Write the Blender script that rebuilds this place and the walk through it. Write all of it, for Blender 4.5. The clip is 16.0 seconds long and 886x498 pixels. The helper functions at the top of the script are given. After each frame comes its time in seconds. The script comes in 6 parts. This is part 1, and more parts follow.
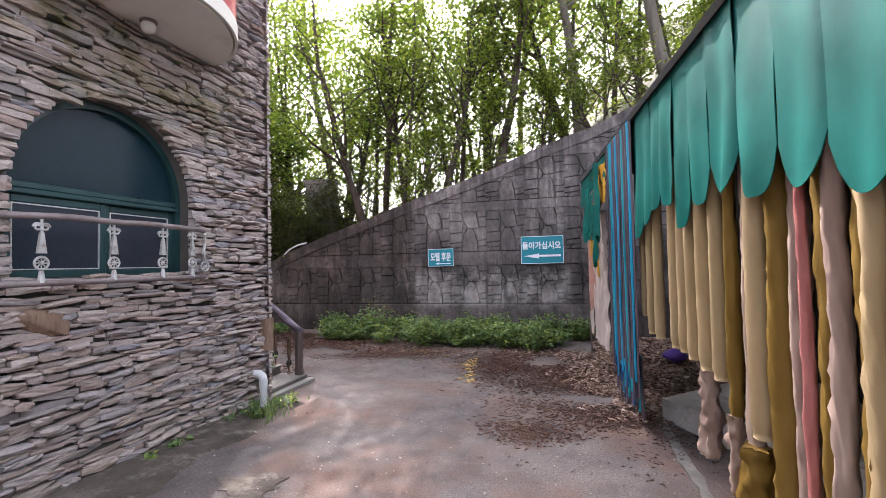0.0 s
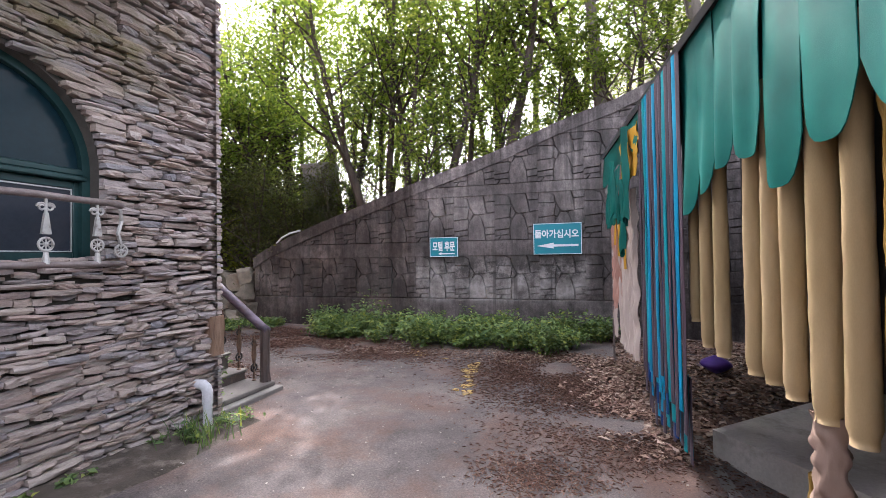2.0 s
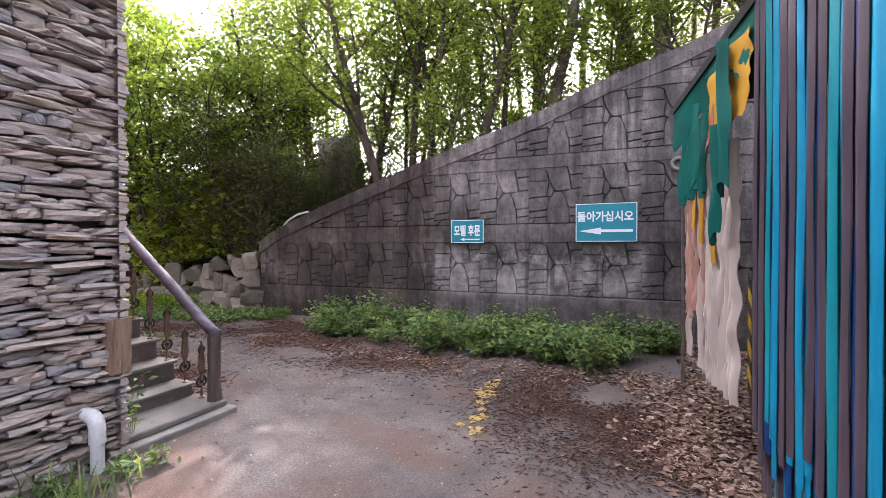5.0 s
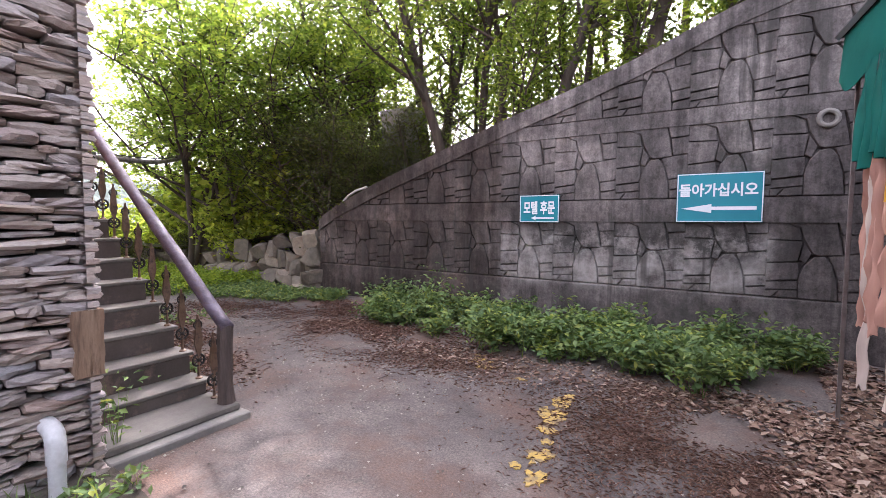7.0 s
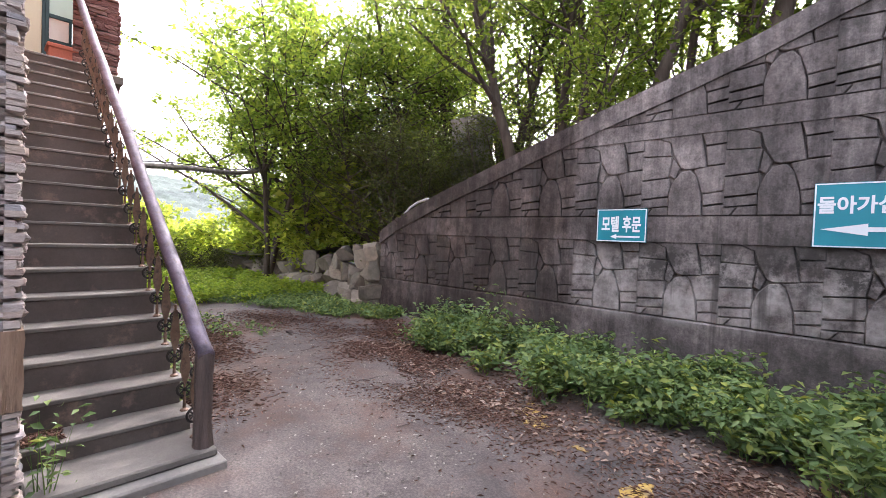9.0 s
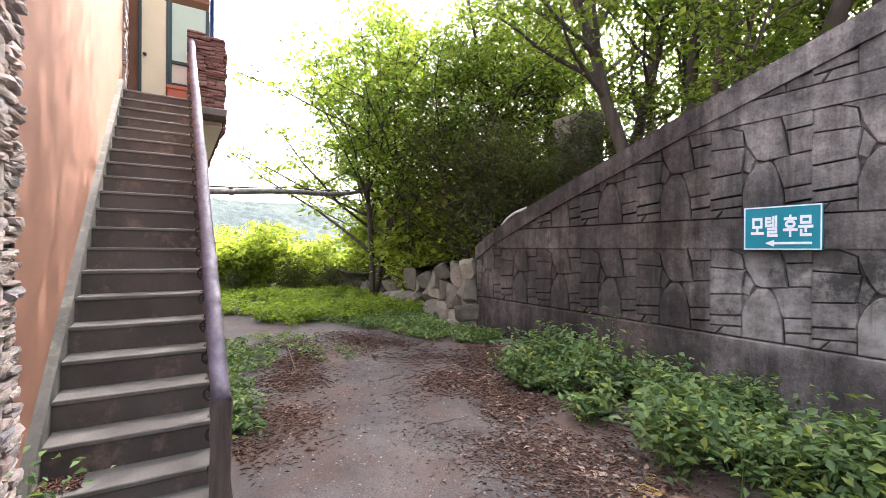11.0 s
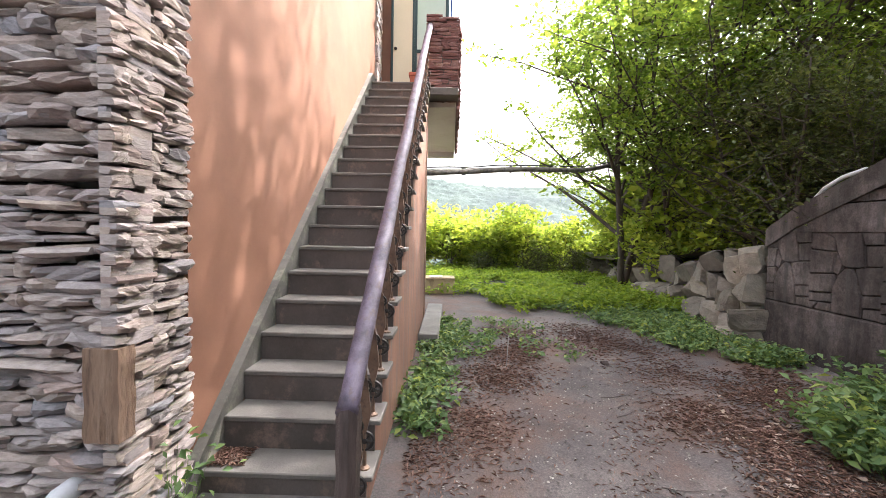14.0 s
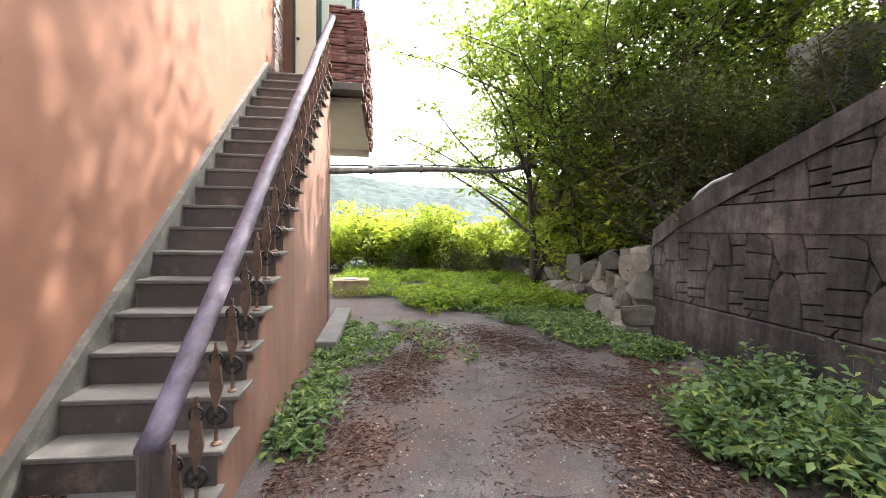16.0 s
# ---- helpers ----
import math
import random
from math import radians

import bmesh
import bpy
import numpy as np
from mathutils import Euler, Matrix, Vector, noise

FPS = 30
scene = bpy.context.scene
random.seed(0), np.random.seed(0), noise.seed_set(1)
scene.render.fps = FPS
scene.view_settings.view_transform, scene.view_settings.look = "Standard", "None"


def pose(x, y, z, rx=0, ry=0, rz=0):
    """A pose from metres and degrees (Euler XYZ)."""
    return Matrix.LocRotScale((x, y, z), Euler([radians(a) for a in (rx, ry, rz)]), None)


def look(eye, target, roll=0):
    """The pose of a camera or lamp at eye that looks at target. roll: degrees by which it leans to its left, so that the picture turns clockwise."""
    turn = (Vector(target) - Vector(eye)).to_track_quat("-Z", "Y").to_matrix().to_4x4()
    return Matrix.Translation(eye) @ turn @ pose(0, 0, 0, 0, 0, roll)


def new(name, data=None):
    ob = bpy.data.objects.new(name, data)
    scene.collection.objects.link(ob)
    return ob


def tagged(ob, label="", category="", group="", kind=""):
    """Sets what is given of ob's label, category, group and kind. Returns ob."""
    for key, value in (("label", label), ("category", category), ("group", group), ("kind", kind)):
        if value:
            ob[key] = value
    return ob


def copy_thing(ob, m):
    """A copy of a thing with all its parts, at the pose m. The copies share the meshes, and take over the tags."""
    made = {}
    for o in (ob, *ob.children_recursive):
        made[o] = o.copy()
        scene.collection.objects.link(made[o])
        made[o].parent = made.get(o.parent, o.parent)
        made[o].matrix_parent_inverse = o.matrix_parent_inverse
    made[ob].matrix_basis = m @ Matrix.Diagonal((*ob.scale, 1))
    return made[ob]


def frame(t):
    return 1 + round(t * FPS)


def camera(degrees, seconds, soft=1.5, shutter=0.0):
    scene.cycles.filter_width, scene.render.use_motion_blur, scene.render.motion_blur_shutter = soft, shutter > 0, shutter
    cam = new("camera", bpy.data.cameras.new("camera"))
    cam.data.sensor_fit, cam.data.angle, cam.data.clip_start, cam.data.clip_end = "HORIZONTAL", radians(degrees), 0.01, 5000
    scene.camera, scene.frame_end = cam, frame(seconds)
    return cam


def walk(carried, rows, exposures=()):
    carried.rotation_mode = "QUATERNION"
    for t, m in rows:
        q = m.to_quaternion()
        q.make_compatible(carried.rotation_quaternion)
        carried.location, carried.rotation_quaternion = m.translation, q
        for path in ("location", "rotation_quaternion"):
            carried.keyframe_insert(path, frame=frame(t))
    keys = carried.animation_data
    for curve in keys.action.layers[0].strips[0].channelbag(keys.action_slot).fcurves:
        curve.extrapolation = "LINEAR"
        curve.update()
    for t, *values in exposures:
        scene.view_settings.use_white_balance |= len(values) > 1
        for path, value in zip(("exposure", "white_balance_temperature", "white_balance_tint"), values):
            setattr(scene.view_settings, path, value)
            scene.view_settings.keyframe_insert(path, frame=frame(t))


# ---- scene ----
cam = camera(90.2, 16.0, 0.65)
PATH = [
    (0, (0.047, 0.004, 1.689), (-0.477, 1.933, 1.757), -1.3),
    (0.5, (0.101, 0.321, 1.691), (-0.456, 2.241, 1.744), -0.9),
    (1, (0.113, 0.586, 1.662), (-0.467, 2.5, 1.704), -0.5),
    (1.5, (0.032, 0.86, 1.666), (-0.538, 2.777, 1.705), -0.6),
    (2, (0.029, 1.149, 1.628), (-0.565, 3.059, 1.664), -0.9),
    (2.5, (0.069, 1.429, 1.64), (-0.554, 3.329, 1.669), -1.0),
    (3, (0.028, 1.711, 1.609), (-0.573, 3.619, 1.637), -1.3),
    (3.5, (-0.006, 1.962, 1.63), (-0.62, 3.865, 1.656), -1.4),
    (3.7, (-0.005, 2.078, 1.625), (-0.65, 3.971, 1.652), -1.3),
    (5.8, (-0.149, 3.093, 1.602), (-1.052, 4.876, 1.537), 0.2),
    (6, (-0.148, 3.199, 1.608), (-1.108, 4.952, 1.536), 0.2),
    (6.5, (-0.229, 3.459, 1.58), (-1.278, 5.159, 1.489), 0.4),
    (7, (-0.358, 3.722, 1.595), (-1.427, 5.409, 1.48), 0.5),
    (7.5, (-0.39, 3.982, 1.593), (-1.534, 5.618, 1.488), 0.9),
    (8, (-0.398, 4.222, 1.602), (-1.656, 5.775, 1.514), 1.6),
    (8.2, (-0.431, 4.318, 1.595), (-1.707, 5.856, 1.517), 2.0),
    (10.3, (-0.741, 5.251, 1.616), (-2.3, 6.503, 1.601), 0.6),
    (10.5, (-0.801, 5.323, 1.624), (-2.385, 6.544, 1.613), 0.5),
    (11, (-0.923, 5.535, 1.611), (-2.63, 6.578, 1.614), 0.4),
    (11.5, (-1.017, 5.712, 1.627), (-2.842, 6.53, 1.609), 0.4),
    (12, (-1.165, 5.808, 1.615), (-3.06, 6.446, 1.587), 0.5),
    (12.5, (-1.316, 5.898, 1.601), (-3.265, 6.347, 1.569), -0.3),
    (13, (-1.445, 6.065, 1.604), (-3.433, 6.285, 1.577), 0.0),
    (13.5, (-1.584, 6.19, 1.588), (-3.582, 6.253, 1.531), 0.6),
    (14, (-1.744, 6.243, 1.585), (-3.742, 6.202, 1.497), 1.1),
    (14.5, (-1.84, 6.28, 1.587), (-3.834, 6.203, 1.46), 1.4),
    (15, (-1.892, 6.418, 1.591), (-3.887, 6.418, 1.458), 1.5),
    (15.5, (-1.916, 6.575, 1.605), (-3.909, 6.702, 1.489), 1.5),
    (16, (-1.921, 6.664, 1.615), (-3.901, 6.931, 1.531), 1.0),
]
walk(cam, [(t, look(eye, target, roll)) for t, eye, target, roll in PATH], [(0, 2.64, 6200, 20), (3.7, 2.76, 6200, 20), (7, 2.9, 6250, 24), (10.5, 2.95, 6300, 18), (16, 2.93, 6350, 14)])

# ---- world, sun ----
world = bpy.data.worlds.new("sky_world")
scene.world = world
world.use_nodes = True
wn, wl = world.node_tree.nodes, world.node_tree.links
sky = wn.new("ShaderNodeTexSky")
sky.sky_type, sky.sun_disc = "NISHITA", False
SUN_ELEV, SUN_AZ = 46.0, 26.0  # degrees; azimuth from +y towards -x
sky.sun_elevation, sky.sun_rotation = radians(SUN_ELEV), radians(-SUN_AZ)
sky.air_density, sky.dust_density, sky.ozone_density = 1.6, 6.0, 1.0
pale = wn.new("ShaderNodeHueSaturation")
pale.inputs["Saturation"].default_value = 0.28
wl.new(sky.outputs[0], pale.inputs["Color"])
bg = next(n for n in wn if n.type == "BACKGROUND")
bg.inputs["Strength"].default_value = 0.15
wl.new(pale.outputs[0], bg.inputs["Color"])
sun = new("sun", bpy.data.lights.new("sun", "SUN"))
sun.data.energy, sun.data.angle, sun.data.color = 2.3, radians(0.6), (1.0, 0.95, 0.86)
SUN_DIR = Vector((-math.sin(radians(SUN_AZ)) * math.cos(radians(SUN_ELEV)), math.cos(radians(SUN_AZ)) * math.cos(radians(SUN_ELEV)), math.sin(radians(SUN_ELEV))))
sun.matrix_world = look(SUN_DIR * 60, (0, 0, 0))

# ---- materials ----


def nodes_of(name):
    m = bpy.data.materials.new(name)
    m.use_nodes = True
    nt = m.node_tree
    b = nt.nodes["Principled BSDF"]
    return m, nt, b


def noise_node(nt, scale, detail=4.0, rough=0.6, stretch=None, seed=0.0):
    geo = nt.nodes.new("ShaderNodeNewGeometry")
    mp = nt.nodes.new("ShaderNodeMapping")
    mp.inputs["Location"].default_value = (seed, seed * 1.7, seed * 0.6)
    if stretch:
        mp.inputs["Scale"].default_value = stretch
    nt.links.new(geo.outputs["Position"], mp.inputs["Vector"])
    n = nt.nodes.new("ShaderNodeTexNoise")
    n.inputs["Scale"].default_value, n.inputs["Detail"].default_value, n.inputs["Roughness"].default_value = scale, detail, rough
    nt.links.new(mp.outputs[0], n.inputs["Vector"])
    return n


def ramp(nt, src, stops):
    r = nt.nodes.new("ShaderNodeValToRGB")
    e = r.color_ramp.elements
    while len(e) < len(stops):
        e.new(0.5)
    for k, (p, c) in zip(e, stops):
        k.position = p
        k.color = (*c, 1) if len(c) == 3 else c
    nt.links.new(src, r.inputs["Fac"])
    return r


def mixc(nt, fac, a, b, mode="MIX"):
    m = nt.nodes.new("ShaderNodeMix")
    m.data_type, m.blend_type = "RGBA", mode
    for sock, v in ((m.inputs[0], fac), (m.inputs[6], a), (m.inputs[7], b)):
        if isinstance(v, (int, float)):
            sock.default_value = v
        elif isinstance(v, tuple):
            sock.default_value = (*v, 1)
        else:
            nt.links.new(v, sock)
    return m.outputs[2]


def piece_random(nt):
    """One number per object and per loose island, for colours that differ from piece to piece."""
    oi = nt.nodes.new("ShaderNodeObjectInfo")
    geo = nt.nodes.new("ShaderNodeNewGeometry")
    add = nt.nodes.new("ShaderNodeMath")
    nt.links.new(oi.outputs["Random"], add.inputs[0])
    nt.links.new(geo.outputs["Random Per Island"], add.inputs[1])
    fr = nt.nodes.new("ShaderNodeMath")
    fr.operation = "FRACT"
    nt.links.new(add.outputs[0], fr.inputs[0])
    return fr.outputs[0]


def bump(nt, b, h, strength, dist=0.01):
    n = nt.nodes.new("ShaderNodeBump")
    n.inputs["Strength"].default_value, n.inputs["Distance"].default_value = strength, dist
    nt.links.new(h, n.inputs["Height"])
    nt.links.new(n.outputs[0], b.inputs["Normal"])


def surface(name, a, b_col, big=1.2, fine=35.0, rough=0.8, metal=0.0, stain=None, stain_at=(0.52, 0.68), bumpy=0.3, stretch=None, fine_mix=0.35, dist=0.01, seed=0.0, coat=0.0):
    """Two colours mixed at a large scale, a fine grain, an optional stain colour and a fine relief."""
    m, nt, b = nodes_of(name)
    n1 = noise_node(nt, big, 5, 0.6, stretch, seed)
    n2 = noise_node(nt, fine, 6, 0.7, stretch, seed + 3)
    c = ramp(nt, n1.outputs["Fac"], [(0.34, a), (0.66, b_col)]).outputs[0]
    g = ramp(nt, n2.outputs["Fac"], [(0.3, (0.45, 0.45, 0.45)), (0.7, (1.0, 1.0, 1.0))]).outputs[0]
    c = mixc(nt, fine_mix, c, g, "MULTIPLY")
    if stain:
        n3 = noise_node(nt, big * 1.9, 7, 0.68, stretch, seed + 9)
        f = ramp(nt, n3.outputs["Fac"], [(stain_at[0], (0, 0, 0)), (stain_at[1], (1, 1, 1))]).outputs[0]
        c = mixc(nt, f, c, stain)
    nt.links.new(c, b.inputs["Base Color"])
    b.inputs["Roughness"].default_value, b.inputs["Metallic"].default_value = rough, metal
    b.inputs["Coat Weight"].default_value = coat
    b.inputs["Specular IOR Level"].default_value = 0.35
    bump(nt, b, n2.outputs["Fac"], bumpy, dist)
    return m


def pieces(name, stops, rough=0.85, grain=30.0, stretch=None, bumpy=0.6, dist=0.012, dirt=None):
    m, nt, b = nodes_of(name)
    r = piece_random(nt)
    c = ramp(nt, r, stops)
    c.color_ramp.interpolation = "LINEAR"
    n2 = noise_node(nt, grain, 7, 0.72, stretch)
    n1 = noise_node(nt, 4.5, 4, 0.6, stretch, 5)
    g = ramp(nt, n2.outputs["Fac"], [(0.28, (0.4, 0.39, 0.38)), (0.72, (1.12, 1.1, 1.08))]).outputs[0]
    k = mixc(nt, 0.6, c.outputs[0], g, "MULTIPLY")
    g1 = ramp(nt, n1.outputs["Fac"], [(0.35, (0.72, 0.71, 0.7)), (0.65, (1.08, 1.06, 1.02))]).outputs[0]
    k = mixc(nt, 0.6, k, g1, "MULTIPLY")
    if dirt:
        n3 = noise_node(nt, 0.8, 6, 0.7, None, 11)
        f = ramp(nt, n3.outputs["Fac"], [(0.55, (0, 0, 0)), (0.72, (0.75, 0.75, 0.75))]).outputs[0]
        k = mixc(nt, f, k, dirt)
    nt.links.new(k, b.inputs["Base Color"])
    b.inputs["Roughness"].default_value = rough
    b.inputs["Specular IOR Level"].default_value = 0.3
    bump(nt, b, n2.outputs["Fac"], bumpy, dist)
    return m


def leafy(name, stops, through_light=0.45, rough=0.5):
    m, nt, b = nodes_of(name)
    r = piece_random(nt)
    c = ramp(nt, r, stops).outputs[0]
    n1 = noise_node(nt, 0.7, 3, 0.5)
    g = ramp(nt, n1.outputs["Fac"], [(0.35, (0.65, 0.7, 0.6)), (0.65, (1.2, 1.15, 1.0))]).outputs[0]
    c = mixc(nt, 0.7, c, g, "MULTIPLY")
    nt.links.new(c, b.inputs["Base Color"])
    b.inputs["Roughness"].default_value = rough
    b.inputs["Specular IOR Level"].default_value = 0.25
    tr = nt.nodes.new("ShaderNodeBsdfTranslucent")
    lift = mixc(nt, 1.0, c, (1.6, 1.55, 0.85), "MULTIPLY")
    nt.links.new(lift, tr.inputs["Color"])
    mx = nt.nodes.new("ShaderNodeMixShader")
    mx.inputs[0].default_value = through_light
    nt.links.new(b.outputs[0], mx.inputs[1])
    nt.links.new(tr.outputs[0], mx.inputs[2])
    out = nt.nodes["Material Output"]
    nt.links.new(mx.outputs[0], out.inputs["Surface"])
    return m


def cloth(name, a, b_col, sheen=0.0, rough=0.55, bumpy=0.25, through_light=0.12, big=2.0, stretch=None, stain=None):
    m = surface(name, a, b_col, big=big, fine=160.0, rough=rough, bumpy=bumpy, fine_mix=0.2, dist=0.003, stretch=stretch, stain=stain)
    nt = m.node_tree
    b = nt.nodes["Principled BSDF"]
    b.inputs["Sheen Weight"].default_value = sheen
    b.inputs["Specular IOR Level"].default_value = 0.12
    tr = nt.nodes.new("ShaderNodeBsdfTranslucent")
    src = b.inputs["Base Color"].links[0].from_socket
    nt.links.new(src, tr.inputs["Color"])
    mx = nt.nodes.new("ShaderNodeMixShader")
    mx.inputs[0].default_value = through_light
    nt.links.new(b.outputs[0], mx.inputs[1])
    nt.links.new(tr.outputs[0], mx.inputs[2])
    nt.links.new(mx.outputs[0], nt.nodes["Material Output"].inputs["Surface"])
    return m


def ground_material():
    m, nt, b = nodes_of("worn_asphalt")
    big = noise_node(nt, 0.45, 6, 0.62)
    mid = noise_node(nt, 2.6, 6, 0.7, None, 4)
    fine = noise_node(nt, 55, 6, 0.85, None, 8)
    c = ramp(nt, big.outputs["Fac"], [(0.36, (0.072, 0.064, 0.065)), (0.5, (0.103, 0.091, 0.09)), (0.64, (0.155, 0.136, 0.13))]).outputs[0]
    d = ramp(nt, mid.outputs["Fac"], [(0.32, (0.6, 0.58, 0.59)), (0.5, (0.98, 0.96, 0.95)), (0.68, (1.35, 1.3, 1.25))]).outputs[0]
    c = mixc(nt, 0.75, c, d, "MULTIPLY")
    f = ramp(nt, fine.outputs["Fac"], [(0.36, (0.25, 0.24, 0.23)), (0.5, (1, 1, 1)), (0.64, (2.1, 2.0, 1.92))]).outputs[0]
    c = mixc(nt, 0.6, c, f, "MULTIPLY")
    # drifts of reddish needle litter
    lit = noise_node(nt, 0.8, 7, 0.7, None, 21)
    lf = ramp(nt, lit.outputs["Fac"], [(0.46, (0, 0, 0)), (0.64, (0.8, 0.8, 0.8))]).outputs[0]
    grit = noise_node(nt, 45, 4, 0.8, (1.0, 2.6, 1.0), 31)
    lc = ramp(nt, grit.outputs["Fac"], [(0.35, (0.06, 0.034, 0.026)), (0.55, (0.15, 0.088, 0.066)), (0.75, (0.27, 0.175, 0.135))]).outputs[0]
    c = mixc(nt, lf, c, lc)
    nt.links.new(c, b.inputs["Base Color"])
    b.inputs["Roughness"].default_value = 0.88
    b.inputs["Specular IOR Level"].default_value = 0.3
    bump(nt, b, fine.outputs["Fac"], 0.5, 0.01)
    return m


def wall_concrete():
    """Weathered form-lined concrete with dark runs and pale lime patches."""
    m, nt, b = nodes_of("weathered_concrete")
    big = noise_node(nt, 0.7, 6, 0.65)
    runs = noise_node(nt, 2.2, 5, 0.65, (1.6, 1.6, 0.16), 6)
    fine = noise_node(nt, 40, 6, 0.75, None, 2)
    c = ramp(nt, big.outputs["Fac"], [(0.36, (0.085, 0.077, 0.077)), (0.52, (0.15, 0.137, 0.137)), (0.64, (0.26, 0.24, 0.236))]).outputs[0]
    r = ramp(nt, runs.outputs["Fac"], [(0.36, (0.34, 0.33, 0.33)), (0.5, (0.95, 0.94, 0.93)), (0.66, (1.5, 1.47, 1.44))]).outputs[0]
    c = mixc(nt, 0.75, c, r, "MULTIPLY")
    pr = piece_random(nt)
    p = ramp(nt, pr, [(0.0, (0.78, 0.78, 0.79)), (1.0, (1.15, 1.13, 1.1))]).outputs[0]
    c = mixc(nt, 0.3, c, p, "MULTIPLY")
    g = ramp(nt, fine.outputs["Fac"], [(0.32, (0.35, 0.35, 0.35)), (0.68, (1.3, 1.3, 1.3))]).outputs[0]
    c = mixc(nt, 0.55, c, g, "MULTIPLY")
    mottle = noise_node(nt, 9.0, 8, 0.8, (1.0, 1.0, 0.7), 27)
    mo = ramp(nt, mottle.outputs["Fac"], [(0.36, (0.5, 0.48, 0.47)), (0.5, (1.0, 1.0, 1.0)), (0.62, (1.35, 1.33, 1.3))]).outputs[0]
    c = mixc(nt, 0.8, c, mo, "MULTIPLY")
    moss = noise_node(nt, 1.3, 7, 0.75, None, 17)
    f = ramp(nt, moss.outputs["Fac"], [(0.52, (0, 0, 0)), (0.66, (0.75, 0.75, 0.75))]).outputs[0]
    c = mixc(nt, f, c, (0.05, 0.05, 0.046))
    # brown grime on the low west stretch, up to one joint
    geo = nt.nodes.new("ShaderNodeNewGeometry")
    sep = nt.nodes.new("ShaderNodeSeparateXYZ")
    nt.links.new(geo.outputs["Position"], sep.inputs[0])
    mr = nt.nodes.new("ShaderNodeMapRange")
    mr.inputs["From Min"].default_value, mr.inputs["From Max"].default_value = -3.45, -3.75
    nt.links.new(sep.outputs["X"], mr.inputs["Value"])
    patch = noise_node(nt, 0.9, 6, 0.7, None, 40)
    pf = ramp(nt, patch.outputs["Fac"], [(0.3, (0.35, 0.35, 0.35)), (0.6, (1, 1, 1))]).outputs[0]
    gf = mixc(nt, 1.0, pf, mr.outputs[0], "MULTIPLY")
    c = mixc(nt, gf, c, mixc(nt, 1.0, c, (0.42, 0.37, 0.34), "MULTIPLY"))
    # black mould on the middle blocks, pale lime below it
    def window(axis, a, b, soft):
        up, down = nt.nodes.new("ShaderNodeMapRange"), nt.nodes.new("ShaderNodeMapRange")
        for n, lo, hi in ((up, a - soft, a + soft), (down, b + soft, b - soft)):
            n.inputs["From Min"].default_value, n.inputs["From Max"].default_value = lo, hi
            nt.links.new(sep.outputs[axis], n.inputs["Value"])
        m = nt.nodes.new("ShaderNodeMath")
        m.operation = "MULTIPLY"
        nt.links.new(up.outputs[0], m.inputs[0])
        nt.links.new(down.outputs[0], m.inputs[1])
        return m.outputs[0]

    def both(a, b):
        m = nt.nodes.new("ShaderNodeMath")
        m.operation = "MULTIPLY"
        nt.links.new(a, m.inputs[0])
        nt.links.new(b, m.inputs[1])
        return m.outputs[0]

    lime_n = noise_node(nt, 2.6, 7, 0.72, None, 61)
    lime = both(both(window("X", -3.63, 0.2, 0.06), window("Z", 0.66, 1.5, 0.12)), ramp(nt, lime_n.outputs["Fac"], [(0.38, (0, 0, 0)), (0.62, (0.8, 0.8, 0.8))]).outputs[0])
    c = mixc(nt, lime, c, (0.40, 0.385, 0.375))
    mould_n = noise_node(nt, 3.4, 8, 0.78, None, 71)
    mould = both(both(window("X", -2.9, 0.3, 0.4), window("Z", 1.12, 1.62, 0.12)), ramp(nt, mould_n.outputs["Fac"], [(0.44, (0, 0, 0)), (0.56, (0.9, 0.9, 0.9))]).outputs[0])
    c = mixc(nt, mould, c, (0.04, 0.038, 0.037))
    drip = noise_node(nt, 5.0, 4, 0.6, (1.5, 1.5, 0.07), 51)
    df = ramp(nt, drip.outputs["Fac"], [(0.56, (0, 0, 0)), (0.68, (0.75, 0.75, 0.75))]).outputs[0]
    c = mixc(nt, df, c, (0.055, 0.052, 0.05))
    nt.links.new(c, b.inputs["Base Color"])
    b.inputs["Roughness"].default_value = 0.9
    b.inputs["Specular IOR Level"].default_value = 0.25
    bump(nt, b, mottle.outputs["Fac"], 0.9, 0.02)
    return m


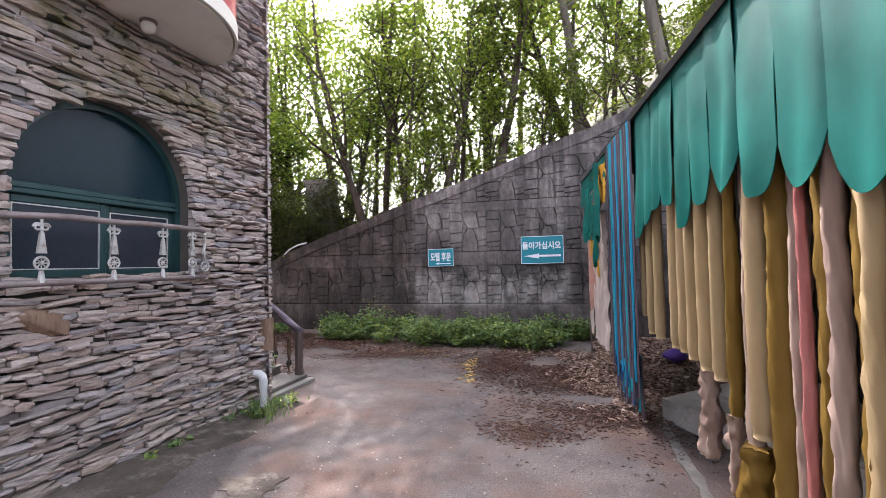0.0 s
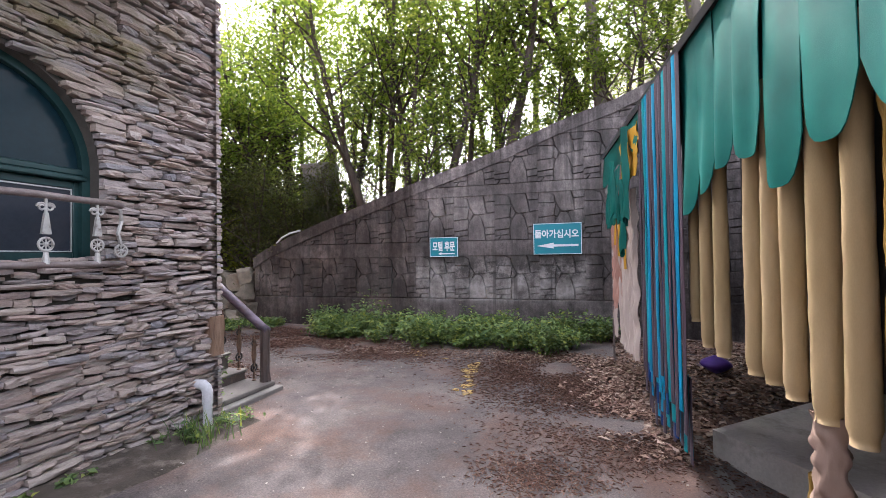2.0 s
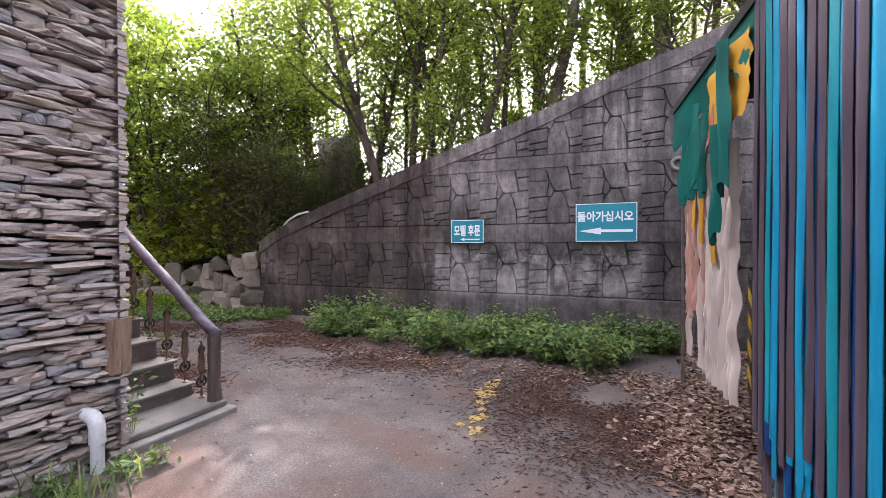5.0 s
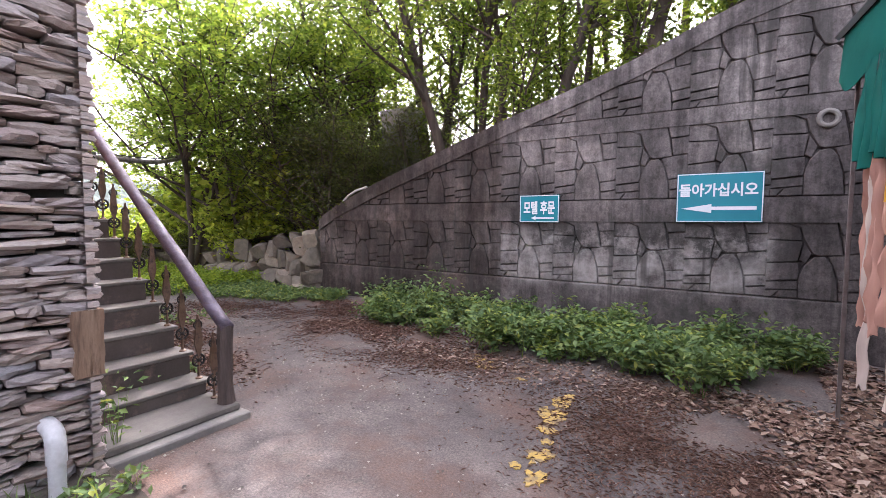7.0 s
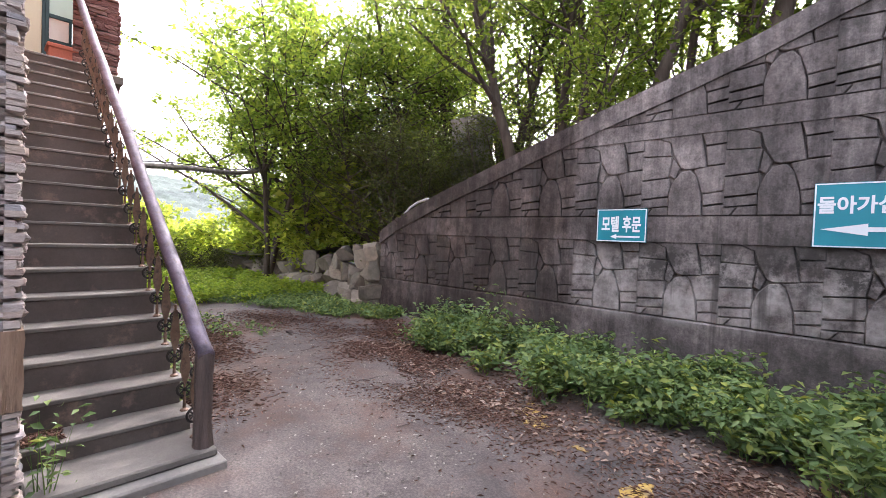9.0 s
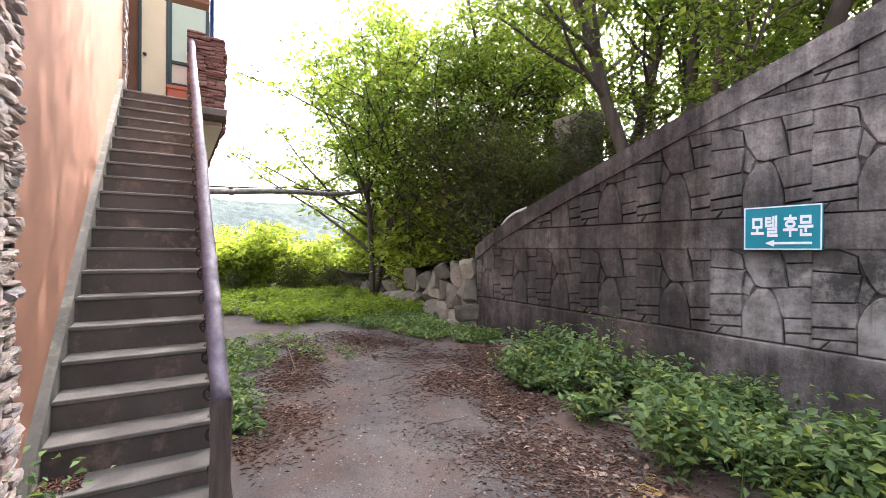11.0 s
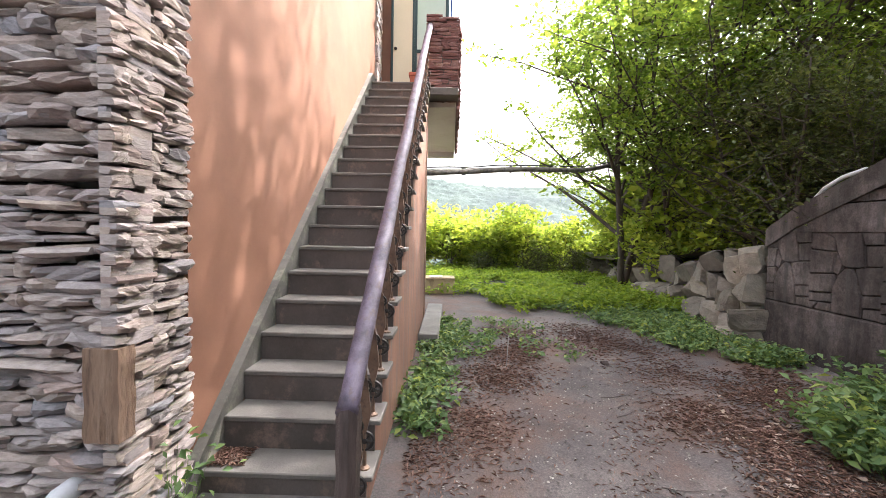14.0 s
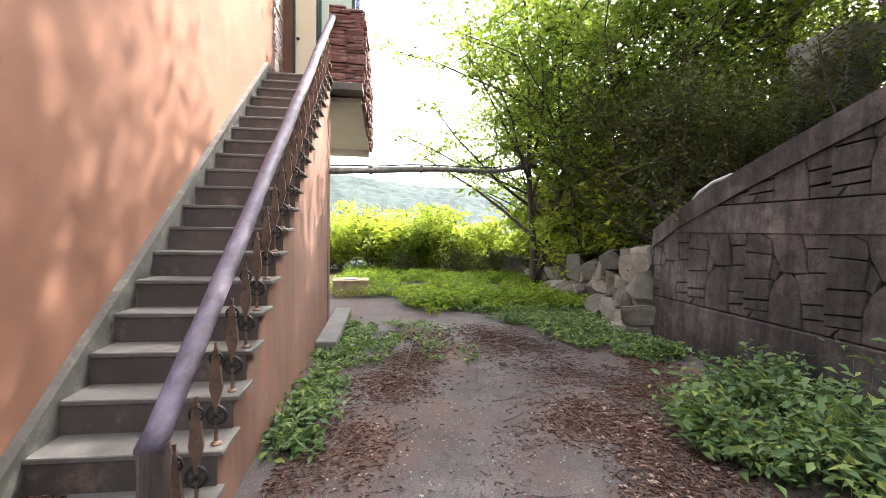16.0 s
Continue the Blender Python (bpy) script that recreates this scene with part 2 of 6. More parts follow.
M_GROUND = ground_material()
M_WALL = wall_concrete()
M_STONE = pieces("ledge_stone", [(0.0, (0.375, 0.300, 0.273)), (0.14, (0.484, 0.415, 0.378)), (0.26, (0.416, 0.374, 0.381)), (0.38, (0.525, 0.459, 0.429)), (0.5, (0.402, 0.313, 0.286)), (0.6, (0.304, 0.300, 0.334)), (0.7, (0.470, 0.385, 0.330)), (0.8, (0.348, 0.327, 0.344)), (0.9, (0.450, 0.381, 0.358)), (1.0, (0.518, 0.456, 0.432))], grain=26, stretch=(1, 1, 3.5), bumpy=0.8, dist=0.015)
def mossy(m, lo, hi):
    """Yellow-green moss in patches between two corners."""
    nt = m.node_tree
    b = nt.nodes["Principled BSDF"]
    src = b.inputs["Base Color"].links[0].from_socket
    geo = nt.nodes.new("ShaderNodeNewGeometry")
    sep = nt.nodes.new("ShaderNodeSeparateXYZ")
    nt.links.new(geo.outputs["Position"], sep.inputs[0])
    f = ramp(nt, noise_node(nt, 1.6, 6, 0.7, None, 33).outputs["Fac"], [(0.42, (0, 0, 0)), (0.6, (0.8, 0.8, 0.8))]).outputs[0]
    for axis, a, z in (("Y", lo[0], hi[0]), ("Z", lo[1], hi[1])):
        for e0, e1 in ((a - 0.3, a + 0.3), (z + 0.3, z - 0.3)):
            r = nt.nodes.new("ShaderNodeMapRange")
            r.inputs["From Min"].default_value, r.inputs["From Max"].default_value = e0, e1
            nt.links.new(sep.outputs[axis], r.inputs["Value"])
            f = mixc(nt, 1.0, f, r.outputs[0], "MULTIPLY")
    nt.links.new(mixc(nt, f, src, (0.13, 0.11, 0.035)), b.inputs["Base Color"])


mossy(M_STONE, (2.1, 3.1), (4.3, 4.0))
M_REDSTONE = pieces("red_ledge_stone", [(0.0, (0.16, 0.075, 0.07)), (0.5, (0.24, 0.13, 0.12)), (1.0, (0.32, 0.20, 0.18))], grain=30, stretch=(1, 1, 3), bumpy=0.8)
M_BOULDER = pieces("quarried_boulder", [(0.0, (0.15, 0.135, 0.115)), (0.5, (0.25, 0.225, 0.19)), (1.0, (0.36, 0.325, 0.27))], grain=9, bumpy=1.0, dist=0.04, dirt=(0.10, 0.105, 0.07))
M_MORTAR = surface("dark_mortar", (0.06, 0.055, 0.05), (0.11, 0.10, 0.09), bumpy=0.5)
M_STUCCO = surface("orange_stucco", (0.195, 0.092, 0.057), (0.255, 0.126, 0.082), big=0.9, fine=120, rough=0.85, bumpy=0.18, fine_mix=0.15, dist=0.004, stain=(0.18, 0.09, 0.06), stain_at=(0.5, 0.72))
M_STUCCO_WORN = surface("worn_stair_stucco", (0.32, 0.165, 0.11), (0.22, 0.125, 0.095), big=2.5, fine=60, rough=0.9, bumpy=0.4, stretch=(1.8, 1.8, 0.35), stain=(0.16, 0.13, 0.115), stain_at=(0.5, 0.7))
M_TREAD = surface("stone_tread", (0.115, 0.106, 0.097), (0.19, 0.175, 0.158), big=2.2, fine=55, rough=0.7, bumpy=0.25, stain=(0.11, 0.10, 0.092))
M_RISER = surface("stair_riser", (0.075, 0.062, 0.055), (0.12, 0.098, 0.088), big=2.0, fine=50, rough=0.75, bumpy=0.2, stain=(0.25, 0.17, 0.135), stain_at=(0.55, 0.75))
M_SKIRT = surface("stair_skirting", (0.085, 0.083, 0.073), (0.145, 0.138, 0.122), big=3, fine=45, rough=0.7, stain=(0.2, 0.2, 0.16))
M_CONC = surface("grey_concrete", (0.18, 0.17, 0.16), (0.28, 0.265, 0.245), big=1.6, fine=40, rough=0.88, bumpy=0.4, stain=(0.13, 0.125, 0.115))
M_RAIL = surface("weathered_purple_log", (0.055, 0.043, 0.06), (0.15, 0.122, 0.17), big=5, fine=60, rough=0.55, bumpy=0.6, stretch=(1, 2.5, 2.5), stain=(0.10, 0.07, 0.065), dist=0.006)
M_NEWEL = surface("dark_carved_post", (0.06, 0.045, 0.042), (0.12, 0.09, 0.08), big=6, fine=50, rough=0.6, bumpy=0.7, stretch=(3, 3, 0.5), dist=0.008)
M_CAST = surface("brown_cast_iron", (0.15, 0.09, 0.062), (0.22, 0.145, 0.105), big=8, fine=80, rough=0.5, metal=0.3, bumpy=0.3, stain=(0.07, 0.05, 0.045))
M_BLACK = surface("black_iron", (0.03, 0.028, 0.028), (0.055, 0.05, 0.048), big=8, fine=90, rough=0.45, metal=0.5, bumpy=0.2)
M_SILVER = surface("silver_painted_iron", (0.42, 0.41, 0.40), (0.55, 0.54, 0.52), big=9, fine=90, rough=0.45, metal=0.35, bumpy=0.3, stain=(0.2, 0.17, 0.15))
M_PIPERAIL = surface("grey_brown_iron_rail", (0.16, 0.125, 0.12), (0.25, 0.215, 0.21), big=6, fine=70, rough=0.5, metal=0.2, bumpy=0.5)
M_GREEN = surface("dark_green_frame", (0.012, 0.04, 0.042), (0.02, 0.06, 0.06), big=3, fine=60, rough=0.4, bumpy=0.1)
M_DARKGLASS = surface("dark_teal_glass", (0.006, 0.02, 0.03), (0.01, 0.028, 0.038), big=1.0, fine=20, rough=0.12, bumpy=0.01)
M_DARKGLASS.node_tree.nodes["Principled BSDF"].inputs["Specular IOR Level"].default_value = 0.12
M_SHUTTER = surface("dark_blind_panel", (0.022, 0.028, 0.04), (0.035, 0.04, 0.052), big=1.5, fine=30, rough=0.25, bumpy=0.02)
M_TRIM = surface("pale_metal_bead", (0.5, 0.5, 0.5), (0.62, 0.62, 0.62), rough=0.4, metal=0.5, bumpy=0.05)
M_WHITE = surface("off_white_paint", (0.66, 0.62, 0.55), (0.74, 0.70, 0.63), big=1.4, fine=60, rough=0.7, bumpy=0.1, fine_mix=0.12, stain=(0.55, 0.49, 0.41), stain_at=(0.55, 0.8))
M_RED = surface("red_fascia_paint", (0.42, 0.05, 0.045), (0.5, 0.085, 0.07), rough=0.5, bumpy=0.1)
M_CREAM = surface("cream_door_paint", (0.66, 0.60, 0.42), (0.72, 0.66, 0.48), big=1.0, rough=0.5, bumpy=0.05, fine_mix=0.1)
# Concrete lightened: daylight the shed roof blocks is put into the colour.
M_PALECONC = surface("lightened_platform_concrete", (0.42, 0.40, 0.37), (0.54, 0.51, 0.48), big=2.5, fine=40, rough=0.85, bumpy=0.3, stain=(0.3, 0.28, 0.25))
M_POT = surface("terracotta", (0.42, 0.13, 0.085), (0.5, 0.18, 0.12), rough=0.75, bumpy=0.2)
M_PVC = surface("grey_white_pvc", (0.52, 0.53, 0.56), (0.62, 0.62, 0.64), rough=0.4, bumpy=0.1, stain=(0.36, 0.34, 0.31))
M_SIGN = surface("teal_sign_board", (0.004, 0.20, 0.27), (0.006, 0.235, 0.31), big=2, fine=60, rough=0.4, bumpy=0.03, fine_mix=0.12)
M_LETTER = surface("white_sign_film", (0.66, 0.74, 0.8), (0.74, 0.8, 0.85), rough=0.4, bumpy=0.02, fine_mix=0.1)
M_TEAL = cloth("teal_vinyl", (0.003, 0.10, 0.085), (0.006, 0.155, 0.13), rough=0.5, through_light=0.15)
M_BLUE = cloth("bright_blue_ribbon", (0.004, 0.20, 0.36), (0.008, 0.29, 0.48), rough=0.4, stretch=(6, 6, 0.4))
M_DEEPBLUE = cloth("deep_blue_ribbon", (0.008, 0.03, 0.14), (0.014, 0.06, 0.2), rough=0.4, stretch=(6, 6, 0.4))
M_TURQ = cloth("turquoise_ribbon", (0.004, 0.22, 0.27), (0.008, 0.29, 0.34), rough=0.4, stretch=(6, 6, 0.4))
M_PLUM = cloth("plum_grey_ribbon", (0.065, 0.05, 0.066), (0.10, 0.075, 0.095), rough=0.45, stretch=(6, 6, 0.4))
M_PINK = cloth("dusty_pink_strip", (0.46, 0.25, 0.20), (0.55, 0.33, 0.27), stretch=(5, 5, 0.6))
M_PALE = cloth("pale_pinkish_strip", (0.50, 0.42, 0.38), (0.60, 0.52, 0.47), stretch=(5, 5, 0.6))
M_TAN = cloth("tan_fabric_tube", (0.30, 0.22, 0.115), (0.39, 0.29, 0.165), rough=0.6, through_light=0.05, stretch=(2, 2, 0.6))
M_MUSTARD = cloth("mustard_fabric_tube", (0.13, 0.078, 0.015), (0.21, 0.13, 0.03), rough=0.5, through_light=0.05, stretch=(2, 2, 0.7))
M_BARK = cloth("greyish_bark_fabric", (0.25, 0.175, 0.14), (0.36, 0.27, 0.22), rough=0.7, through_light=0.03, stretch=(4, 4, 0.8), bumpy=0.6)
M_CRIMSON = cloth("faded_crimson_cloth", (0.36, 0.12, 0.11), (0.44, 0.18, 0.16), rough=0.6)
M_YELLOWCLOTH = cloth("orange_yellow_cloth", (0.52, 0.27, 0.025), (0.62, 0.35, 0.05), rough=0.6)
M_PURPLE = cloth("purple_plastic_bag", (0.10, 0.05, 0.30), (0.16, 0.09, 0.42), rough=0.35)
# Near black: the shade of unlit interiors is put into this colour.
M_DARKWALL = surface("inner_shade_black", (0.010, 0.0095, 0.009), (0.018, 0.0165, 0.015), rough=0.9)
M_METAL = surface("grey_metal_fascia", (0.28, 0.29, 0.30), (0.38, 0.39, 0.40), rough=0.45, metal=0.5, bumpy=0.1)
M_HAZ_Y = surface("hazard_yellow", (0.5, 0.33, 0.02), (0.6, 0.42, 0.04), rough=0.5)
M_HAZ_K = surface("hazard_black", (0.015, 0.015, 0.015), (0.03, 0.03, 0.03), rough=0.5)
M_YPAINT = surface("worn_yellow_road_paint", (0.42, 0.28, 0.07), (0.52, 0.36, 0.10), big=5, fine=60, rough=0.8, stain=(0.2, 0.15, 0.09), stain_at=(0.46, 0.58))
M_SOIL = surface("slope_soil", (0.07, 0.055, 0.035), (0.12, 0.09, 0.055), big=0.8, fine=14, rough=0.95, bumpy=0.8, dist=0.05, stain=(0.06, 0.085, 0.025), stain_at=(0.45, 0.6))
M_DIRT = surface("dark_soil_strip", (0.055, 0.045, 0.037), (0.11, 0.09, 0.075), big=2.5, fine=30, rough=0.95, bumpy=0.9, dist=0.03, stain=(0.16, 0.135, 0.115), stain_at=(0.5, 0.62))
M_TRUNK = surface("tree_bark", (0.055, 0.042, 0.034), (0.10, 0.08, 0.065), big=2.5, fine=18, rough=0.95, bumpy=0.9, stretch=(3, 3, 0.5), dist=0.02)
M_TRUNK2 = surface("grey_tree_bark", (0.11, 0.095, 0.08), (0.18, 0.16, 0.135), big=2.5, fine=18, rough=0.95, bumpy=0.9, stretch=(3, 3, 0.5), dist=0.02)
M_LEAF = leafy("forest_leaves", [(0.0, (0.06, 0.095, 0.022)), (0.35, (0.10, 0.15, 0.032)), (0.7, (0.15, 0.205, 0.042)), (1.0, (0.22, 0.27, 0.06))], 0.55)
M_LEAF_DARK = leafy("dark_shrub_leaves", [(0.0, (0.05, 0.062, 0.03)), (0.6, (0.085, 0.105, 0.045)), (1.0, (0.14, 0.15, 0.06))], 0.45, 0.4)
# Sunlight at the path's end is put into these two leaf colours.
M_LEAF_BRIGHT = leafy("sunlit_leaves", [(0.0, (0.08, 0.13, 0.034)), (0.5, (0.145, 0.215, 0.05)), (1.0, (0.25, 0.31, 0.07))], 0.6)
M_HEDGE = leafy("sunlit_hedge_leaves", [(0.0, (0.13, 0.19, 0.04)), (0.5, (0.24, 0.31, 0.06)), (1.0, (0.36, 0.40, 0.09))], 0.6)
M_WEED = leafy("weed_leaves", [(0.0, (0.07, 0.125, 0.06)), (0.5, (0.12, 0.195, 0.085)), (0.85, (0.18, 0.255, 0.10)), (1.0, (0.28, 0.32, 0.08))], 0.32)
# Lightened and yellowed: far sunlight is painted into the cover's colour.
M_GRASS = leafy("sunlit_green_cover", [(0.0, (0.12, 0.19, 0.03)), (0.6, (0.21, 0.30, 0.045)), (1.0, (0.31, 0.38, 0.06))], 0.45)
M_DRY = pieces("dry_fallen_leaf", [(0.0, (0.11, 0.065, 0.048)), (0.4, (0.21, 0.13, 0.10)), (0.7, (0.31, 0.215, 0.17)), (1.0, (0.46, 0.37, 0.31))], grain=60, bumpy=0.2)
M_NEEDLE = pieces("reddish_litter", [(0.0, (0.09, 0.048, 0.037)), (0.5, (0.19, 0.105, 0.08)), (1.0, (0.30, 0.19, 0.145))], grain=60, bumpy=0.2)
M_PEBBLE = pieces("pebble", [(0.0, (0.08, 0.075, 0.07)), (0.6, (0.2, 0.185, 0.17)), (1.0, (0.42, 0.40, 0.37))], grain=40)
# Blue-green tint: the valley's haze is mixed into the hill colour.
M_HILL = surface("haze_tinted_hill", (0.026, 0.042, 0.041), (0.05, 0.072, 0.06), big=0.035, fine=0.32, rough=0.95, bumpy=0.6, fine_mix=0.6, dist=1.5)
M_BOX = surface("weathered_card_box", (0.34, 0.255, 0.15), (0.44, 0.34, 0.21), big=3, rough=0.85, stain=(0.2, 0.15, 0.1))
M_GLASSGREEN = surface("pale_green_frosted_glass", (0.42, 0.55, 0.46), (0.5, 0.62, 0.53), rough=0.3, bumpy=0.02, fine_mix=0.08)
M_LAMPGLASS = surface("opal_lamp_glass", (0.72, 0.7, 0.66), (0.78, 0.76, 0.72), rough=0.25, bumpy=0.02, fine_mix=0.05)
M_LOG = surface("grey_pole_bark", (0.17, 0.15, 0.135), (0.3, 0.27, 0.25), big=6, fine=40, rough=0.85, bumpy=0.7, stain=(0.09, 0.08, 0.07))
M_DEADWOOD = surface("weathered_wood_block", (0.22, 0.135, 0.09), (0.33, 0.225, 0.16), big=5, fine=45, rough=0.85, bumpy=0.9, stretch=(4, 4, 0.5), stain=(0.13, 0.085, 0.06), dist=0.012)

# ---- mesh helpers: a shape is (vertices, faces) in world metres ----
RNG = np.random.default_rng(7)


def join(*shapes):
    vs, fs, n = [], [], 0
    for v, f in shapes:
        v = np.asarray(v, float).reshape(-1, 3)
        vs.append(v)
        fs += [tuple(i + n for i in q) for q in f]
        n += len(v)
    return np.concatenate(vs), fs


def moved(shape, m):
    v, f = shape
    a = np.array(m)
    return np.asarray(v, float) @ a[:3, :3].T + a[:3, 3], f


def box(x0, x1, y0, y1, z0, z1, c=0.006):
    """A box with chamfered edges."""
    c = min(c, (x1 - x0) * 0.4, (y1 - y0) * 0.4, (z1 - z0) * 0.4)
    bm = bmesh.new()
    bmesh.ops.create_cube(bm, size=1)
    for v in bm.verts:
        v.co = Vector(((x0 + x1) / 2 + v.co.x * (x1 - x0), (y0 + y1) / 2 + v.co.y * (y1 - y0), (z0 + z1) / 2 + v.co.z * (z1 - z0)))
    if c > 0:
        bmesh.ops.bevel(bm, geom=list(bm.edges), offset=c, segments=1, affect="EDGES")
    bm.verts.index_update()
    out = np.array([v.co[:] for v in bm.verts]), [tuple(v.index for v in f.verts) for f in bm.faces]
    bm.free()
    return out


def prism(poly, axis, a, b):
    """A flat outline (counter-clockwise in the two other axes, in order) given thickness along an axis."""
    n = len(poly)
    k = {"x": 0, "y": 1, "z": 2}[axis]
    others = [i for i in range(3) if i != k]
    v = np.zeros((2 * n, 3))
    for i, p in enumerate(poly):
        for s, d in ((0, a), (1, b)):
            v[s * n + i, others[0]], v[s * n + i, others[1]], v[s * n + i, k] = p[0], p[1], d
    f = [tuple(range(n - 1, -1, -1)), tuple(range(n, 2 * n))] + [(i, (i + 1) % n, n + (i + 1) % n, n + i) for i in range(n)]
    return v, f


def tube(path, radii, sides=8, caps=True):
    """A round bar along a path."""
    p = np.asarray(path, float)
    n = len(p)
    r = np.full(n, radii) if np.isscalar(radii) else np.asarray(radii, float)
    t = np.gradient(p, axis=0)
    t /= np.linalg.norm(t, axis=1)[:, None] + 1e-9
    up = np.array((0, 0, 1.0)) if abs(t[0][2]) < 0.9 else np.array((1.0, 0, 0))
    vs = []
    for i in range(n):
        s = np.cross(t[i], up)
        s /= np.linalg.norm(s) + 1e-9
        w = np.cross(s, t[i])
        up = w
        for k in range(sides):
            a = 2 * math.pi * k / sides
            vs.append(p[i] + r[i] * (math.cos(a) * s + math.sin(a) * w))
    fs = [(i * sides + k, i * sides + (k + 1) % sides, (i + 1) * sides + (k + 1) % sides, (i + 1) * sides + k) for i in range(n - 1) for k in range(sides)]
    if caps:
        fs += [tuple(range(sides - 1, -1, -1)), tuple((n - 1) * sides + k for k in range(sides))]
    return np.array(vs), fs


def lathe(profile, at, sides=16, axis="z"):
    """A turned shape: radius and height pairs about an axis."""
    vs = []
    for r, h in profile:
        for k in range(sides):
            a = 2 * math.pi * k / sides
            q = (r * math.cos(a), r * math.sin(a), h)
            vs.append({"z": q, "x": (q[2], q[0], q[1]), "y": (q[0], q[2], q[1])}[axis])
    n = len(profile)
    fs = [(i * sides + k, i * sides + (k + 1) % sides, (i + 1) * sides + (k + 1) % sides, (i + 1) * sides + k) for i in range(n - 1) for k in range(sides)]
    fs += [tuple(range(sides - 1, -1, -1)), tuple((n - 1) * sides + k for k in range(sides))]
    return np.array(vs) + np.array(at), fs


def sheet(fn, nu, nv, thick=None):
    """A grid of points fn(u, v), u and v from 0 to 1; thick: a vector that gives it depth."""
    g = np.array([[fn(i / nu, j / nv) for j in range(nv + 1)] for i in range(nu + 1)], float).reshape(-1, 3)
    q = [(i * (nv + 1) + j, (i + 1) * (nv + 1) + j, (i + 1) * (nv + 1) + j + 1, i * (nv + 1) + j + 1) for i in range(nu) for j in range(nv)]
    if thick is None:
        return g, q
    n = len(g)
    rim = [i * (nv + 1) for i in range(nu + 1)] + [nu * (nv + 1) + j for j in range(1, nv + 1)] + [i * (nv + 1) + nv for i in range(nu - 1, -1, -1)] + [j for j in range(nv - 1, 0, -1)]
    fs = q + [tuple(n + i for i in reversed(f)) for f in q] + [(rim[k], rim[(k + 1) % len(rim)], n + rim[(k + 1) % len(rim)], n + rim[k]) for k in range(len(rim))]
    return np.concatenate([g, g + np.asarray(thick)]), fs


def mesh_data(name, shape, mat, smooth=False):
    v, f = shape
    me = bpy.data.meshes.new(name)
    if isinstance(f, np.ndarray):
        nf, k = f.shape
        me.vertices.add(len(v))
        me.vertices.foreach_set("co", np.ascontiguousarray(v, dtype=np.float32).ravel())
        me.loops.add(nf * k)
        me.loops.foreach_set("vertex_index", np.ascontiguousarray(f, dtype=np.int32).ravel())
        me.polygons.add(nf)
        me.polygons.foreach_set("loop_start", np.arange(0, nf * k, k, dtype=np.int32))
        me.update(calc_edges=True)
    else:
        me.from_pydata([tuple(map(float, c)) for c in v], [], [tuple(int(i) for i in q) for q in f])
    me.validate()
    me.update()
    if smooth:
        me.polygons.foreach_set("use_smooth", np.ones(len(me.polygons), dtype=bool))
        if smooth == "sharp":
            me.set_sharp_from_angle(angle=radians(38))
    if mat:
        me.materials.append(mat)
    return me


def base_of(ob):
    p = np.zeros(3)
    while ob is not None:
        p += np.array(ob.location)
        ob = ob.parent
    return p


def thing(name, at, label, category, group="", kind=""):
    e = new(name)
    e.empty_display_size = 0.1
    e.location = at
    return tagged(e, label, category, group, kind)


def part(name, shape, mat, parent, label="", smooth="sharp", kind=""):
    """One mesh object under a thing or a part; the shape is given in world metres."""
    v, f = shape
    ob = new(name, mesh_data(name, (np.asarray(v, float) - base_of(parent), f), mat, smooth))
    ob.parent = parent
    return tagged(ob, label, kind=kind)


def solo(name, shape, mat, label, category, kind="", group="", smooth="sharp", at=None):
    """A thing, or a piece of the setting, that is one mesh."""
    v = np.asarray(shape[0], float)
    o = np.array(at) if at is not None else np.array(((v[:, 0].min() + v[:, 0].max()) / 2, (v[:, 1].min() + v[:, 1].max()) / 2, v[:, 2].min()))
    ob = new(name, mesh_data(name, (v - o, shape[1]), mat, smooth))
    ob.location = o
    return tagged(ob, label, category, group, kind)


def piece(name, data, parent, m):
    """A piece of a wall or floor, on shared mesh data, at the world pose m."""
    ob = new(name, data)
    ob.parent = parent
    ob.matrix_local = Matrix.Translation(-Vector(base_of(parent))) @ m
    return ob


def wob(x, y, z, s=1.0):
    return noise.noise(Vector((x * s, y * s, z * s)))


# ---- ground and terrain ----
WALL_Y = 10.79


def wall_top(x):
    """Height of the retaining wall's sloping top."""
    return float(np.interp(x, (-8.3, -7.6, -6.4, -5.0, -3.67, -1.74, -0.38, 0.7, 2.04, 8.0), (1.62, 1.98, 2.44, 2.90, 3.34, 3.92, 4.45, 4.77, 5.33, 7.4)))


def ground_z(x, y):
    z = 0.012 * wob(x, y, 0, 0.7) + 0.004 * wob(x, y, 3, 3.0)
    if x > 0.95 and y < 11:
        z -= 0.05 * min(1.0, (x - 0.95) / 0.3)
    if x < -20:
        z -= 0.28 * (-20 - x)
    return max(z, -14.0)


def grid_ground():
    xs = np.unique(np.concatenate([np.linspace(-1500, -60, 10), np.linspace(-60, -20, 14), np.linspace(-20, 6, 131), np.linspace(6, 60, 12), np.linspace(60, 1500, 8)]))
    ys = np.unique(np.concatenate([np.linspace(-1500, -40, 9), np.linspace(-40, -4, 10), np.linspace(-4, 13, 86), np.linspace(13, 60, 10), np.linspace(60, 1500, 8)]))
    v = np.array([(x, y, ground_z(x, y)) for x in xs for y in ys])
    n = len(ys)
    f = np.array([(i * n + j, (i + 1) * n + j, (i + 1) * n + j + 1, i * n + j + 1) for i in range(len(xs) - 1) for j in range(n - 1)])
    return v, f


